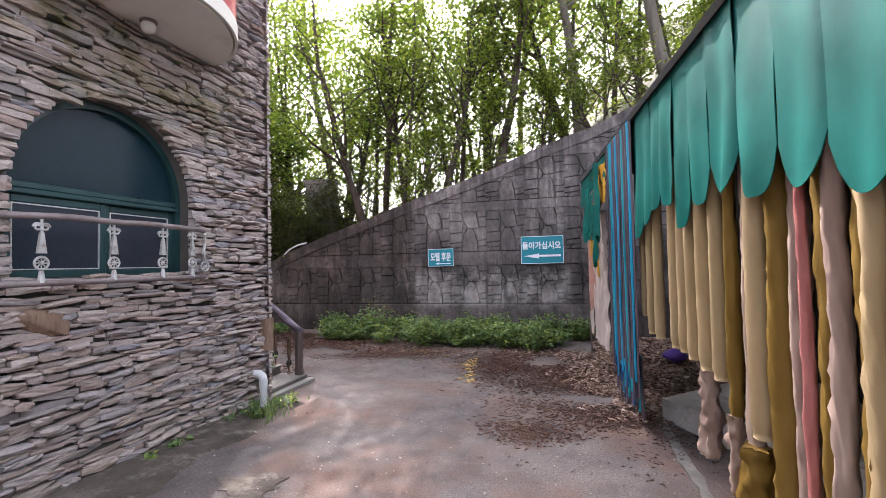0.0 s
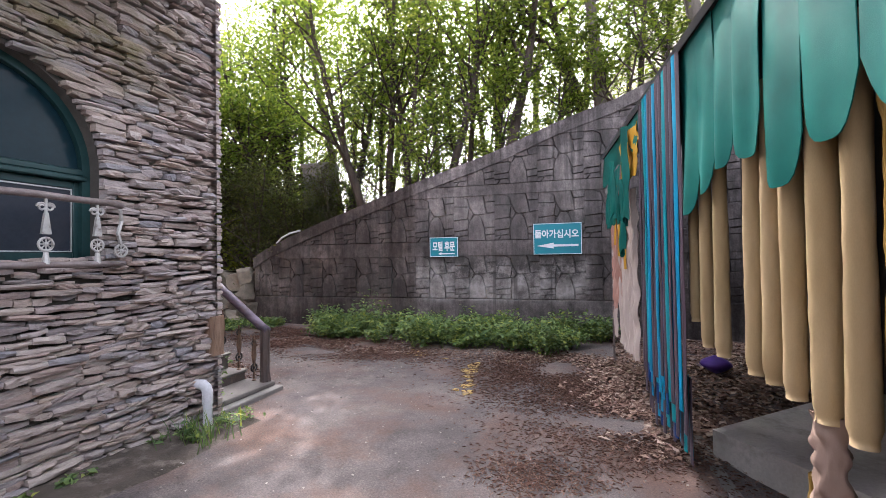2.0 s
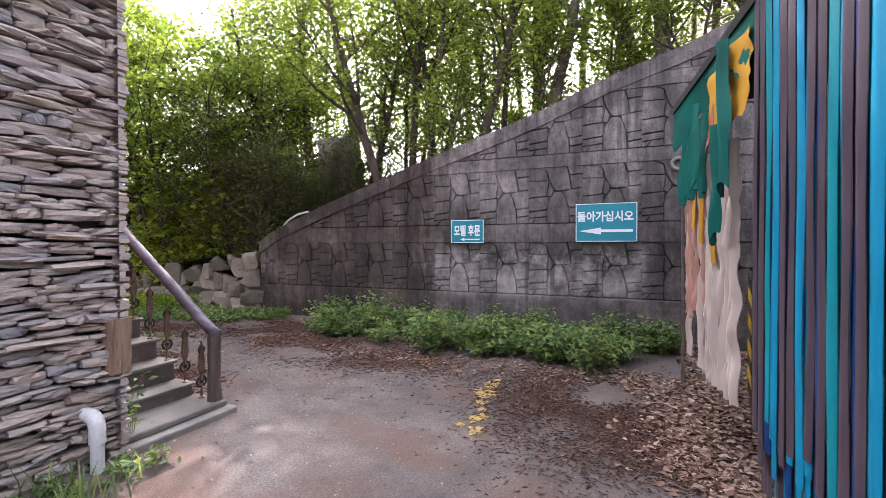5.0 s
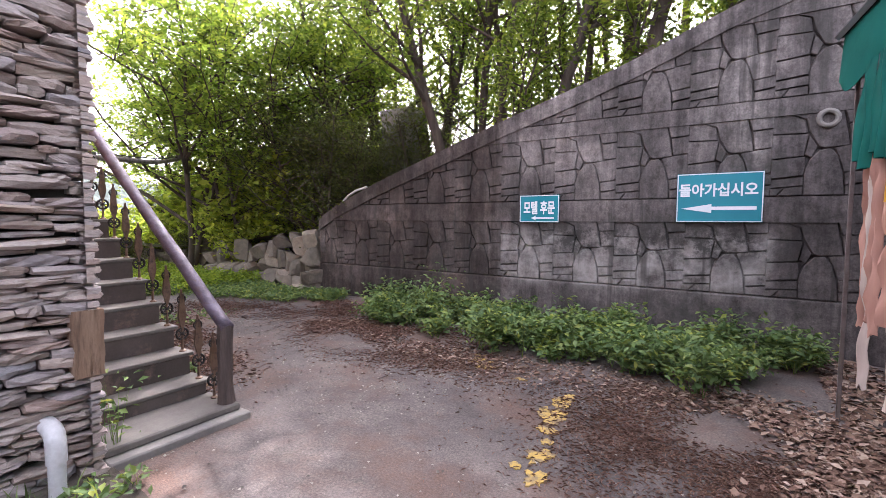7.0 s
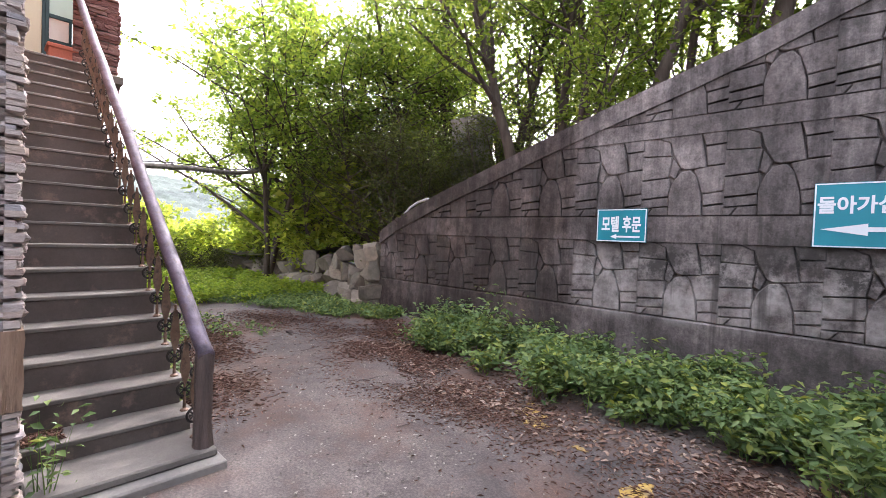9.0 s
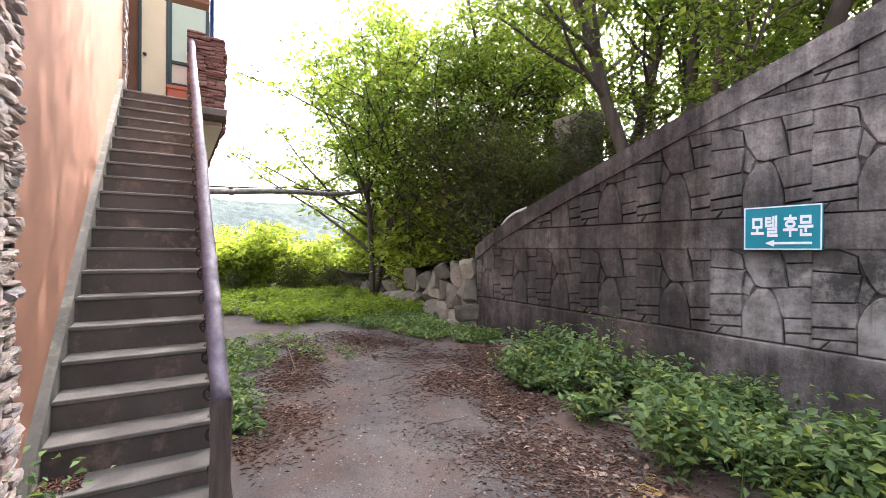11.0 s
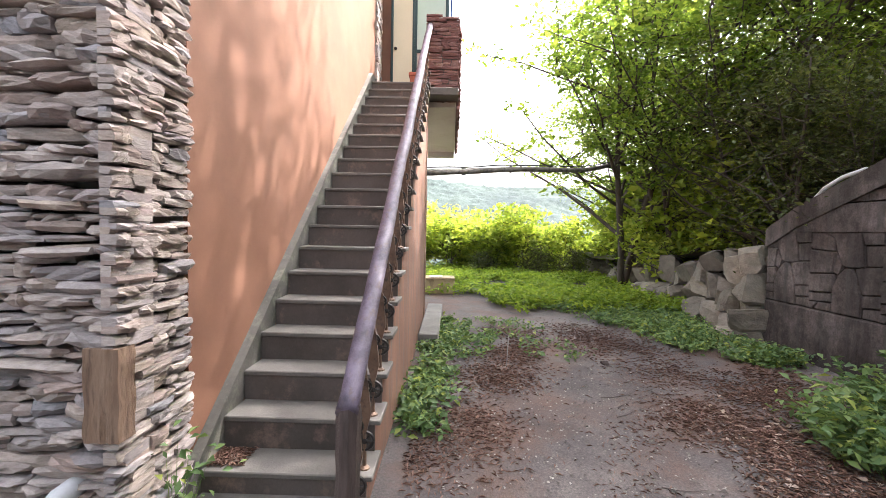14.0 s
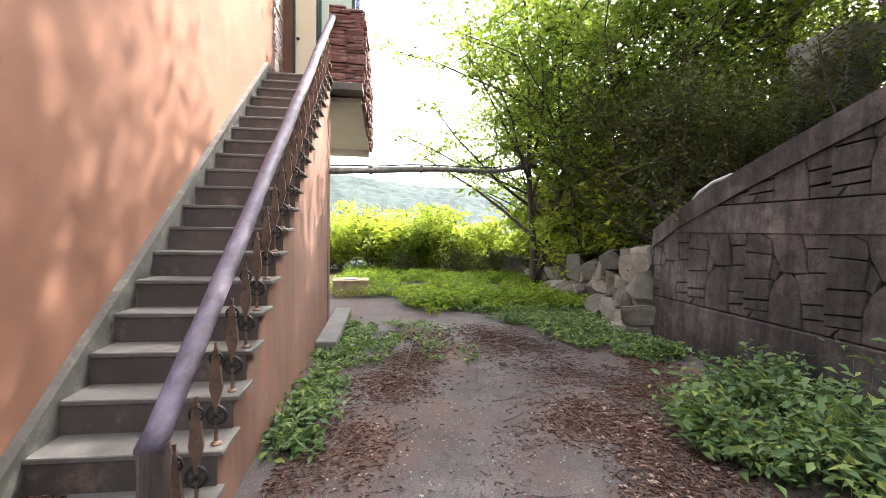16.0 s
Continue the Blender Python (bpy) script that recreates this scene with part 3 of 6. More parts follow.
ground = solo("ground", grid_ground(), M_GROUND, "grey worn asphalt yard with drifts of reddish litter", "ground", "structure", smooth=True, at=(0, 0, 0))


def slope_z(x, y):
    t = wall_top(x) if x > -8.2 else max(0.9, 1.55 + 0.10 * (x + 8.2))
    return t - 0.12 + max(0, y - 11.0) * float(np.interp(x, (-12, -4, 0, 5, 12), (0.02, 0.10, 0.22, 0.42, 0.5))) + 0.12 * wob(x, y, 0, 0.8)


slope = solo("hillside", sheet(lambda u, v: (-26 + 46 * u, 10.97 + 40 * v * v, slope_z(-26 + 46 * u, 10.97 + 40 * v * v)), 70, 34), M_SOIL, "wooded slope of brown soil above the retaining wall", "slope", "structure", smooth=True, at=(0, 0, 0))


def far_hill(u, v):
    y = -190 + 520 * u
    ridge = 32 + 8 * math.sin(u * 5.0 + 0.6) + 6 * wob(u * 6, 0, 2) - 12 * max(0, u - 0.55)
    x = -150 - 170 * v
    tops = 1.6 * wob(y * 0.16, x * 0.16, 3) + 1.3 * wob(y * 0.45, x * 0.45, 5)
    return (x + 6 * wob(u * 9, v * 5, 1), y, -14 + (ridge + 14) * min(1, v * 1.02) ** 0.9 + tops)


hill = solo("backdrop", sheet(far_hill, 260, 60), M_HILL, "green wooded hill across the valley with haze in its colour", "hill", "structure", smooth=True, at=(-200, 60, -14))
# ---- retaining wall ----
WX0, WX1 = -8.15, 5.2


def clip(poly, fn):
    """The part of an outline where fn(point) <= 0, for a straight edge."""
    out = []
    for i in range(len(poly)):
        a, b = poly[i], poly[(i + 1) % len(poly)]
        da, db = fn(a), fn(b)
        if da <= 0:
            out.append(a)
        if (da < 0 < db) or (db < 0 < da):
            t = da / (da - db)
            out.append((a[0] + t * (b[0] - a[0]), a[1] + t * (b[1] - a[1])))
    return out


xs = np.linspace(WX0, WX1, 40)
wall_r = thing("wall_north", (-1.5, WALL_Y + 0.2, 0), "dark weathered concrete retaining wall moulded like stonework", "retaining wall", kind="structure")
part("wall_body", join(*[prism([(a, -0.2), (b, -0.2), (b, wall_top(b) - 0.06), (a, wall_top(a) - 0.06)], "y", WALL_Y + 0.02, WALL_Y + 0.5) for a, b in zip(xs[:-1], xs[1:])]), M_WALL, wall_r, smooth=False)
part("plinth", box(WX0 - 0.02, WX1, WALL_Y - 0.035, WALL_Y + 0.3, -0.2, 0.68, 0.02), M_WALL, wall_r, "plain stained concrete plinth")


def band(z0, z1, deep):
    lo = next((x for x in np.linspace(WX0 - 0.01, WX1, 400) if wall_top(x) - 0.15 > z1), WX0)
    lo0 = next((x for x in np.linspace(WX0 - 0.01, WX1, 400) if wall_top(x) - 0.15 > z0), WX0)
    return prism([(lo0, z0), (WX1, z0), (WX1, z1), (lo, z1)], "y", WALL_Y + 0.02 - deep, WALL_Y + 0.3)


for z0, z1 in ((1.645, 1.97), (2.98, 3.2), (4.2, 4.42)):
    part("concrete_band", band(z0, z1, 0.065), M_WALL, wall_r)
cop = []
for i in range(24):
    x0, x1 = WX0 - 0.02 + (WX1 - WX0) * i / 24, WX0 - 0.02 + (WX1 - WX0) * (i + 1) / 24
    cop.append(prism([(x0, wall_top(x0) - 0.27), (x1, wall_top(x1) - 0.27), (x1, wall_top(x1) + 0.012 * wob(x1, 0, 0, 2)), (x0, wall_top(x0) + 0.012 * wob(x0, 0, 0, 2))], "y", WALL_Y - 0.06, WALL_Y + 0.56))
part("coping", join(*cop), M_WALL, wall_r, "sloping grey concrete coping", smooth=False)

# One moulded panel, as outlines in fractions of its width and height.
PANEL = (
    ((0, 0.79), (0.35, 0.775), (0.33, 0.93), (0.18, 1), (0, 1)), ((0.36, 0.94), (0.40, 0.79), (0.49, 0.61), (0.56, 0.585), (0.78, 0.60), (0.71, 1), (0.22, 1)), ((0.735, 1), (0.78, 0.86), (1, 0.87), (1, 1)), ((0.785, 0.835), (0.81, 0.615), (1, 0.63), (1, 0.85)),
    ((0, 0.475), (0.33, 0.50), (0.37, 0.75), (0, 0.765)), ((0.355, 0.52), (0.42, 0.48), (0.465, 0.60), (0.39, 0.72)), ((0.36, 0.015), (0.36, 0.31), (0.42, 0.45), (0.50, 0.54), (0.60, 0.56), (0.67, 0.48), (0.73, 0.25), (0.75, 0.015)), ((0, 0.23), (0.33, 0.26), (0.35, 0.33), (0.34, 0.475), (0, 0.45)),
    ((0.66, 0.565), (0.80, 0.585), (1, 0.605), (1, 0.31), (0.755, 0.285), (0.70, 0.46)), ((0.765, 0.26), (1, 0.285), (1, 0.16), (0.775, 0.135)), ((0.78, 0.11), (1, 0.135), (1, 0.015), (0.78, 0.015)), ((0, 0.205), (0.335, 0.235), (0.335, 0.135), (0, 0.11)), ((0, 0.085), (0.13, 0.095), (0.06, 0.015), (0, 0.015)), ((0.16, 0.10), (0.335, 0.11), (0.335, 0.015), (0.09, 0.015)),
)


def moulded(poly, proud):
    """A slightly pillowed block: an outline at the wall, a smaller one in front."""
    n = len(poly)
    cx, cy = sum(p[0] for p in poly) / n, sum(p[1] for p in poly) / n
    s = []
    for k, (inset, d) in enumerate(((-0.011, 0.03), (-0.009, -proud * 0.6), (0.001, -proud))):
        for p in poly:
            dx, dy = cx - p[0], cy - p[1]
            q = math.hypot(dx, dy) + 1e-6
            s.append((p[0] + dx / q * inset * 1.3, d, p[1] + dy / q * inset * 1.3))
    f = [tuple(2 * n + i for i in range(n - 1, -1, -1))[::-1]]
    f += [(k * n + i, k * n + (i + 1) % n, (k + 1) * n + (i + 1) % n, (k + 1) * n + i) for k in range(2) for i in range(n)]
    return np.array(s), f


PW, PH = 0.94, 0.955
panel_data = [mesh_data("moulded_stone", moulded([(a * PW, b * PH) for a, b in p], 0.024 + 0.014 * ((i * 7) % 5) / 4), M_WALL, "sharp") for i, p in enumerate(PANEL)]
for z0, zh in ((0.685, 0.955), (1.975, 1.0), (3.205, 0.99), (4.42, 0.96)):
    for c in range(-5, 7):
        xj = -3.63 + PW * c
        for i, p in enumerate(PANEL):
            pts = [(xj + a * PW, z0 + b * zh) for a, b in p]
            lows = [wall_top(max(q[0], WX0)) - 0.2 - q[1] for q in pts]
            if max(lows) < 0.03 or max(q[0] for q in pts) > WX1 or max(q[0] for q in pts) < WX0 + 0.1:
                continue
            if min(lows) < 0 or min(q[0] for q in pts) < WX0:
                xm = max(WX0, pts[0][0])
                g = (wall_top(xm + 0.5) - wall_top(xm)) / 0.5
                pts = clip(pts, lambda q: q[1] - (wall_top(xm) - 0.2 + g * (q[0] - xm)))
                pts = clip(pts, lambda q: WX0 - q[0])
                if len(pts) < 3:
                    continue
                ob = part("moulded_stone", moulded([(q[0], q[1]) for q in pts], 0.028), M_WALL, wall_r)
                ob.location.y += WALL_Y
            else:
                piece("moulded_stone", panel_data[i], wall_r, Matrix.Translation((xj, WALL_Y, z0)) @ Matrix.Diagonal((1, 1, zh / PH, 1)))


# ---- ledge-stone cladding ----
def ledge_shape(seed):
    """A split stone, 1 long (x), 1 deep (y, front at -1), 1 high (z), with a broken front."""
    r = np.random.default_rng(seed)
    nx, nz = 4, 2
    front = np.array([[(i / nx, -1 + 0.17 * r.random() + (0.08 if k != 1 else 0), k / nz) for k in range(nz + 1)] for i in range(nx + 1)])
    taper = np.array((0.18, 0.04, 0.0, 0.04, 0.18))
    front[:, 0, 2] += 0.12 * r.random(nx + 1) + taper * r.random()
    front[:, 2, 2] -= 0.18 * r.random(nx + 1) + taper * r.random()
    front[1:-1, :, 0] += 0.10 * (r.random((nx - 1, nz + 1)) - 0.5)
    front[0, :, 1] += 0.12
    front[-1, :, 1] += 0.12
    g = front.reshape(-1, 3)
    back = g.copy()
    back[:, 1] = 0.0
    n = len(g)
    q = [(i * 3 + k, (i + 1) * 3 + k, (i + 1) * 3 + k + 1, i * 3 + k + 1) for i in range(nx) for k in range(nz)]
    rim = [i * 3 for i in range(nx + 1)] + [nx * 3 + 1, nx * 3 + 2] + [i * 3 + 2 for i in range(nx - 1, -1, -1)] + [1]
    f = q + [(rim[(k + 1) % len(rim)], rim[k], n + rim[k], n + rim[(k + 1) % len(rim)]) for k in range(len(rim))]
    return np.concatenate([g, back]), f


LEDGE = [ledge_shape(100 + i) for i in range(14)]


def clad(parent, along, origin, length, z0, z1, out, mat, near, rng, hole=None, thick=(0.035, 0.115), course=(0.035, 0.075), long=(0.13, 0.45), swell=None):
    """Courses of split stone on a wall. along, out: unit vectors; near(s, z): the stones that are objects of their own."""
    data = [mesh_data("ledge_stone", s, mat, False) for s in LEDGE]
    rest, count = [], 0
    z = z0
    while z < z1:
        h = course[0] + (course[1] - course[0]) * rng.random() ** 1.5
        spans = [(0.0, length)]
        if hole:
            gap = hole(z + h / 2)
            if gap:
                spans = [(0.0, gap[0]), (gap[1], length)]
        for a, b in spans:
            s = a - (0.2 * rng.random() if a == 0 and not hole else 0)
            s = max(s, a)
            while s < b - 0.02:
                w = long[0] + (long[1] - long[0]) * rng.random()
                if b - (s + w) < 0.1:
                    w = b - s
                k = int(rng.integers(len(LEDGE)))
                hh = h * (1.0 + 0.34 * rng.random())
                d = thick[0] + (thick[1] - thick[0]) * rng.random() + (swell(s + w / 2) if swell else 0.0)
                zz = z + 0.035 * wob(s * 1.1, z * 0.8, 1.5, 1.6) + 0.008 * rng.normal()
                m = np.eye(4)
                flip = rng.random() < 0.5
                ax = np.array(along, float)
                st = np.array(origin, float) + ax * (s + (w - 0.004 if flip else 0.004))
                m[:3, 0] = ax * (w - 0.008) * (-1 if flip else 1)
                m[:3, 1] = -np.array(out, float) * d
                m[:3, 2] = (0, 0, hh)
                m[:3, 0] += np.array((0, 0, 1.0)) * 0.05 * rng.normal() * w
                m[:3, 3] = st
                m[2, 3] = zz
                if near(s, z) and count < 300:
                    piece("ledge_stone", data[k], parent, Matrix(m.tolist()))
                    count += 1
                else:
                    rest.append(moved(LEDGE[k], m))
                s += w
        z += h
    if rest:
        part("ledge_stones", join(*rest), mat, parent, smooth=False, kind="stuff")


# ---- stone tower with the arched window ----
TX = -3.76  # backing plane of the tower's east face
WIN_Y, WIN_R, WIN_Z0, WIN_ZS = 2.99, 0.79, 1.65, 2.38


def arch_half(z):
    if z < WIN_Z0 or z > WIN_ZS + WIN_R:
        return None
    if z < WIN_ZS:
        return WIN_R
    return math.sqrt(max(0.0, WIN_R ** 2 - (z - WIN_ZS) ** 2))


tower = thing("wall_tower", (TX - 0.2, 1.0, 0), "tower wall clad in pale split ledge stone", "stone wall", kind="structure")
ZT = 7.2
arch = [(WIN_Y + WIN_R * math.cos(a), WIN_ZS + WIN_R * math.sin(a)) for a in np.linspace(0, math.pi, 25)]
wall_parts = [box(TX - 0.3, TX, -5.0, WIN_Y - WIN_R, -0.2, ZT, 0), box(TX - 0.3, TX, WIN_Y + WIN_R, 4.498, -0.2, ZT, 0), box(TX - 0.3, TX, WIN_Y - WIN_R, WIN_Y + WIN_R, -0.2, WIN_Z0, 0)]
for (a, b), (c, d) in zip(arch[:-1], arch[1:]):
    wall_parts.append(prism([(c, d), (a, b), (a, ZT), (c, ZT)], "x", TX - 0.3, TX))
part("wall_body", join(*wall_parts), M_MORTAR, tower, smooth=False)
part("return_body", box(-4.085, -3.71, 4.5, 4.80, -0.2, ZT, 0), M_MORTAR, tower, smooth=False)


def window_gap(z):
    h = arch_half(z)
    return None if h is None else (WIN_Y - h + 5.0, WIN_Y + h + 5.0)


def boulder(seed):
    bm = bmesh.new()
    bmesh.ops.create_cube(bm, size=1)
    bmesh.ops.subdivide_edges(bm, edges=list(bm.edges), cuts=3, use_grid_fill=True)
    r = np.random.default_rng(seed)
    o = r.random(3) * 20
    cuts = [(r.normal(size=3), 0.28 + 0.16 * r.random()) for _ in range(8)]
    for v in bm.verts:
        p = np.array(v.co[:])
        p = p * (0.9 + 0.1 * 0.62 / max(np.linalg.norm(p), 0.3))
        for n, d in cuts:
            n = n / np.linalg.norm(n)
            e = p @ n - d
            if e > 0:
                p -= n * e
        p += 0.03 * np.array((wob(*(p * 1 + o), 2.2), wob(*(p + o + 9), 2.2), wob(*(p + o + 17), 2.2)))
        v.co = p
    bm.verts.index_update()
    out = np.array([v.co[:] for v in bm.verts]), [tuple(v.index for v in f.verts) for f in bm.faces]
    bm.free()
    return out


clad_rng = np.random.default_rng(21)
clad(tower, (0, 1, 0), (TX, -5.0, 0), 9.86, -0.05, 6.2, (1, 0, 0), M_STONE, lambda s, z: s > 8.75 and 0.2 < z < 2.6, clad_rng, window_gap, course=(0.030, 0.064), long=(0.1, 0.38), swell=lambda s: 0.13 * float(np.interp(s, (8.8, 9.6), (0, 1))))
tower_b = thing("wall_tower_return", (-3.9, 4.9, 0), "short return of the tower wall in split ledge stone", "stone wall", kind="structure")
clad(tower_b, (-1, 0, 0), (-3.53, 4.79, 0), 0.55, -0.05, 6.2, (0, 1, 0), M_STONE, lambda s, z: z < 3.2, clad_rng, None, (0.045, 0.10), (0.026, 0.056), (0.08, 0.26))
solo("wood_block", moved(sheet(lambda u, v: (0.0 + 0.012 * wob(u * 9, v * 3, 4), 0.15 * u - 0.075 + 0.008 * wob(v * 4, u, 9), 0.40 * v), 8, 10, (-0.1, 0, 0)), pose(-3.525, 4.79, 0.66)), M_DEADWOOD, "weathered upright wood block set among the stones", "wood block")
solo("field_stone", moved(boulder(91), Matrix.Translation((-3.72, 2.4, 1.33)) @ Matrix.Diagonal((0.12, 0.36, 0.27, 1))), M_DEADWOOD, "brown rounded rubble stone set in the wall", "stone")

# arched window
win = thing("window_1", (TX - 0.12, WIN_Y, WIN_Z0), "arched dark green window with closed panels", "window", kind="structure")
XF = TX - 0.10


def ring(r0, r1, x0, x1):
    o = [(WIN_Y + r1, WIN_Z0)] + [(WIN_Y + r1 * math.cos(a), WIN_ZS + r1 * math.sin(a)) for a in np.linspace(0, math.pi, 25)] + [(WIN_Y - r1, WIN_Z0)]
    i = [(WIN_Y + r0, WIN_Z0)] + [(WIN_Y + r0 * math.cos(a), WIN_ZS + r0 * math.sin(a)) for a in np.linspace(0, math.pi, 25)] + [(WIN_Y - r0, WIN_Z0)]
    return join(*[prism([i[k], o[k], o[k + 1], i[k + 1]], "x", x0, x1) for k in range(len(o) - 1)])


part("window_frame", ring(WIN_R - 0.06, WIN_R, XF - 0.08, XF), M_GREEN, win, smooth=False)
part("fanlight", prism([(WIN_Y + (WIN_R - 0.05) * math.cos(a), WIN_ZS + (WIN_R - 0.05) * math.sin(a)) for a in np.linspace(0, math.pi, 25)], "x", XF - 0.06, XF - 0.05), M_DARKGLASS, win, "dark teal fanlight", smooth=False)
part("transom", box(XF - 0.07, XF + 0.015, WIN_Y - WIN_R + 0.03, WIN_Y + WIN_R - 0.03, 2.29, 2.335, 0.01), M_GREEN, win)
part("transom", box(XF - 0.07, XF - 0.005, WIN_Y - WIN_R + 0.03, WIN_Y + WIN_R - 0.03, 2.335, 2.39, 0.01), M_GREEN, win)
for y0, y1, xo in ((WIN_Y - WIN_R + 0.05, WIN_Y + 0.02, 0.0), (WIN_Y + 0.02, WIN_Y + WIN_R - 0.05, -0.025)):
    sash = part("sash", join(box(XF - 0.06 + xo, XF - 0.02 + xo, y0, y0 + 0.05, WIN_Z0, 2.29), box(XF - 0.06 + xo, XF - 0.02 + xo, y1 - 0.05, y1, WIN_Z0, 2.29), box(XF - 0.06 + xo, XF - 0.02 + xo, y0 + 0.05, y1 - 0.05, WIN_Z0, WIN_Z0 + 0.06), box(XF - 0.06 + xo, XF - 0.02 + xo, y0 + 0.05, y1 - 0.05, 2.23, 2.29)), M_GREEN, win)
    part("pane", box(XF - 0.05 + xo, XF - 0.035 + xo, y0 + 0.05, y1 - 0.05, WIN_Z0 + 0.06, 2.23, 0), M_SHUTTER, sash, "dark closed pane", smooth=False)
    e = 0.009
    part("bead", join(box(XF - 0.034 + xo, XF - 0.024 + xo, y0 + 0.055, y0 + 0.055 + e, WIN_Z0 + 0.065, 2.225, 0), box(XF - 0.034 + xo, XF - 0.024 + xo, y1 - 0.055 - e, y1 - 0.055, WIN_Z0 + 0.065, 2.225, 0), box(XF - 0.034 + xo, XF - 0.024 + xo, y0 + 0.055 + e, y1 - 0.055 - e, WIN_Z0 + 0.065, WIN_Z0 + 0.065 + e, 0), box(XF - 0.034 + xo, XF - 0.024 + xo, y0 + 0.055 + e, y1 - 0.055 - e, 2.225 - e, 2.225, 0)), M_TRIM, sash, "pale metal bead", smooth=False)
# Near-black sheet added behind the panes so the inside reads dark.
solo("window_dark_backing", box(TX - 0.28, TX - 0.2, WIN_Y - WIN_R, WIN_Y + WIN_R, WIN_Z0, WIN_ZS + WIN_R, 0), M_DARKWALL, "dark backing behind the window", "wall", "structure", smooth=False)

# window rail with cast ornaments
wr = thing("window_railing", (-3.55, WIN_Y, 1.6), "grey-brown iron window rail with silver cast ornaments", "railing")
ys = np.linspace(-1, 1, 19)
bow = lambda u: -3.72 + 0.20 * (1 - abs(u) ** 5)
part("top_rail", tube([(bow(u), WIN_Y + 0.96 * u, 2.10 + 0.004 * math.sin(9 * u)) for u in ys], 0.026, 10), M_PIPERAIL, wr)
part("bottom_rail", tube([(bow(u), WIN_Y + 0.97 * u, 1.615) for u in ys], 0.024, 10), M_PIPERAIL, wr)


def curl(y, z, r, side, x, turns=1.4):
    return tube([(x, y + side * (r * (1 - t / 1.6)) * math.cos(t * turns * 6.28) - side * r, z + r * (1 - t / 1.6) * math.sin(t * turns * 6.28)) for t in np.linspace(0, 1, 18)], 0.008, 5)


def wheel(x, y, z, r, axis):
    """A small cast rosette with eight holes: rim, hub and spokes."""
    rim = [(math.cos(a), math.sin(a)) for a in np.linspace(0, 2 * math.pi, 17)]
    at = (lambda c, s: (x, y + r * c, z + r * s)) if axis == "x" else (lambda c, s: (x + r * c, y, z + r * s))
    parts = [tube([at(*p) for p in rim], r * 0.2, 6)]
    for k in range(8):
        a = math.pi * k / 4
        parts.append(tube([at(0, 0), at(0.9 * math.cos(a), 0.9 * math.sin(a))], r * 0.11, 4))
    parts.append(lathe([(r * 0.05, -r * 0.3), (r * 0.32, -r * 0.2), (r * 0.32, r * 0.2), (r * 0.05, r * 0.3)], (x, y, z), 8, axis))
    return join(*parts)


for y in (2.30, 2.80, 3.26, 3.62):
    xb = bow((y - WIN_Y) / 0.96)
    orn = part("ornament", prism([(y - 0.03, 1.83), (y + 0.03, 1.83), (y + 0.010, 1.98), (y - 0.010, 1.98)], "x", xb - 0.012, xb + 0.012), M_SILVER, wr, "silver cast leaf blade")
    part("foot", tube([(xb, y, 1.62), (xb, y, 1.705)], [0.026, 0.014], 8), M_SILVER, orn)
    part("neck", tube([(xb, y, 1.975), (xb, y, 2.09)], 0.010, 8), M_SILVER, orn)
    part("wheel", wheel(xb, y, 1.76, 0.045, "x"), M_SILVER, orn)
    for sd in (-1, 1):
        part("curl", curl(y + sd * 0.055, 2.02, 0.03, sd, xb), M_SILVER, orn)
part("end_ornament", join(wheel(-3.62, 3.86, 1.72, 0.05, "x"), tube([(-3.62, 3.86, 1.77), (-3.60, 3.82, 1.86), (-3.64, 3.88, 1.97), (-3.6, 3.84, 2.06)], 0.016, 6)), M_SILVER, wr, "silver scrolled end bracket")

# rounded balcony with a lamp
bal = thing("balcony_round", (TX, 3.03, 3.97), "rounded balcony with white underside and red fascia", "balcony", kind="structure")
ell = [(TX + 0.90 * math.sin(a), 3.03 - 1.04 * math.cos(a)) for a in np.linspace(0, math.pi, 33)]


def ell_ring(k, z0, z1):
    p = [(TX + (x - TX) * k, 3.03 + (y - 3.03) * k) for x, y in ell]
    return prism(p, "z", z0, z1)


part("slab", ell_ring(0.97, 3.97, 4.12), M_WHITE, bal, "off-white painted underside")
part("rim", join(*[prism([((x0 - TX) * 0.985 + TX, (y0 - 3.03) * 0.985 + 3.03), (x0 * 1.015 - TX * 0.015, y0 * 1.015 - 3.03 * 0.015), (x1 * 1.015 - TX * 0.015, y1 * 1.015 - 3.03 * 0.015), ((x1 - TX) * 0.985 + TX, (y1 - 3.03) * 0.985 + 3.03)], "z", 3.985, 4.14) for (x0, y0), (x1, y1) in zip(ell[:-1], ell[1:])]), M_WHITE, bal)
part("fascia", ell_ring(1.0, 4.14, 4.9), M_RED, bal, "red painted fascia")
lamp = thing("ceiling_lamp", (-3.54, 3.13, 3.97), "unlit white globe lamp under the balcony", "lamp")
part("globe", lathe([(0.01, -0.115), (0.05, -0.105), (0.068, -0.06), (0.055, -0.02), (0.045, -0.015)], (-3.54, 3.13, 3.97), 18), M_LAMPGLASS, lamp, "opal glass globe", smooth=True)
part("collar", lathe([(0.055, -0.03), (0.07, -0.02), (0.07, 0.0), (0.03, 0.0)], (-3.54, 3.13, 3.97), 18), M_PIPERAIL, lamp, "grey metal collar")

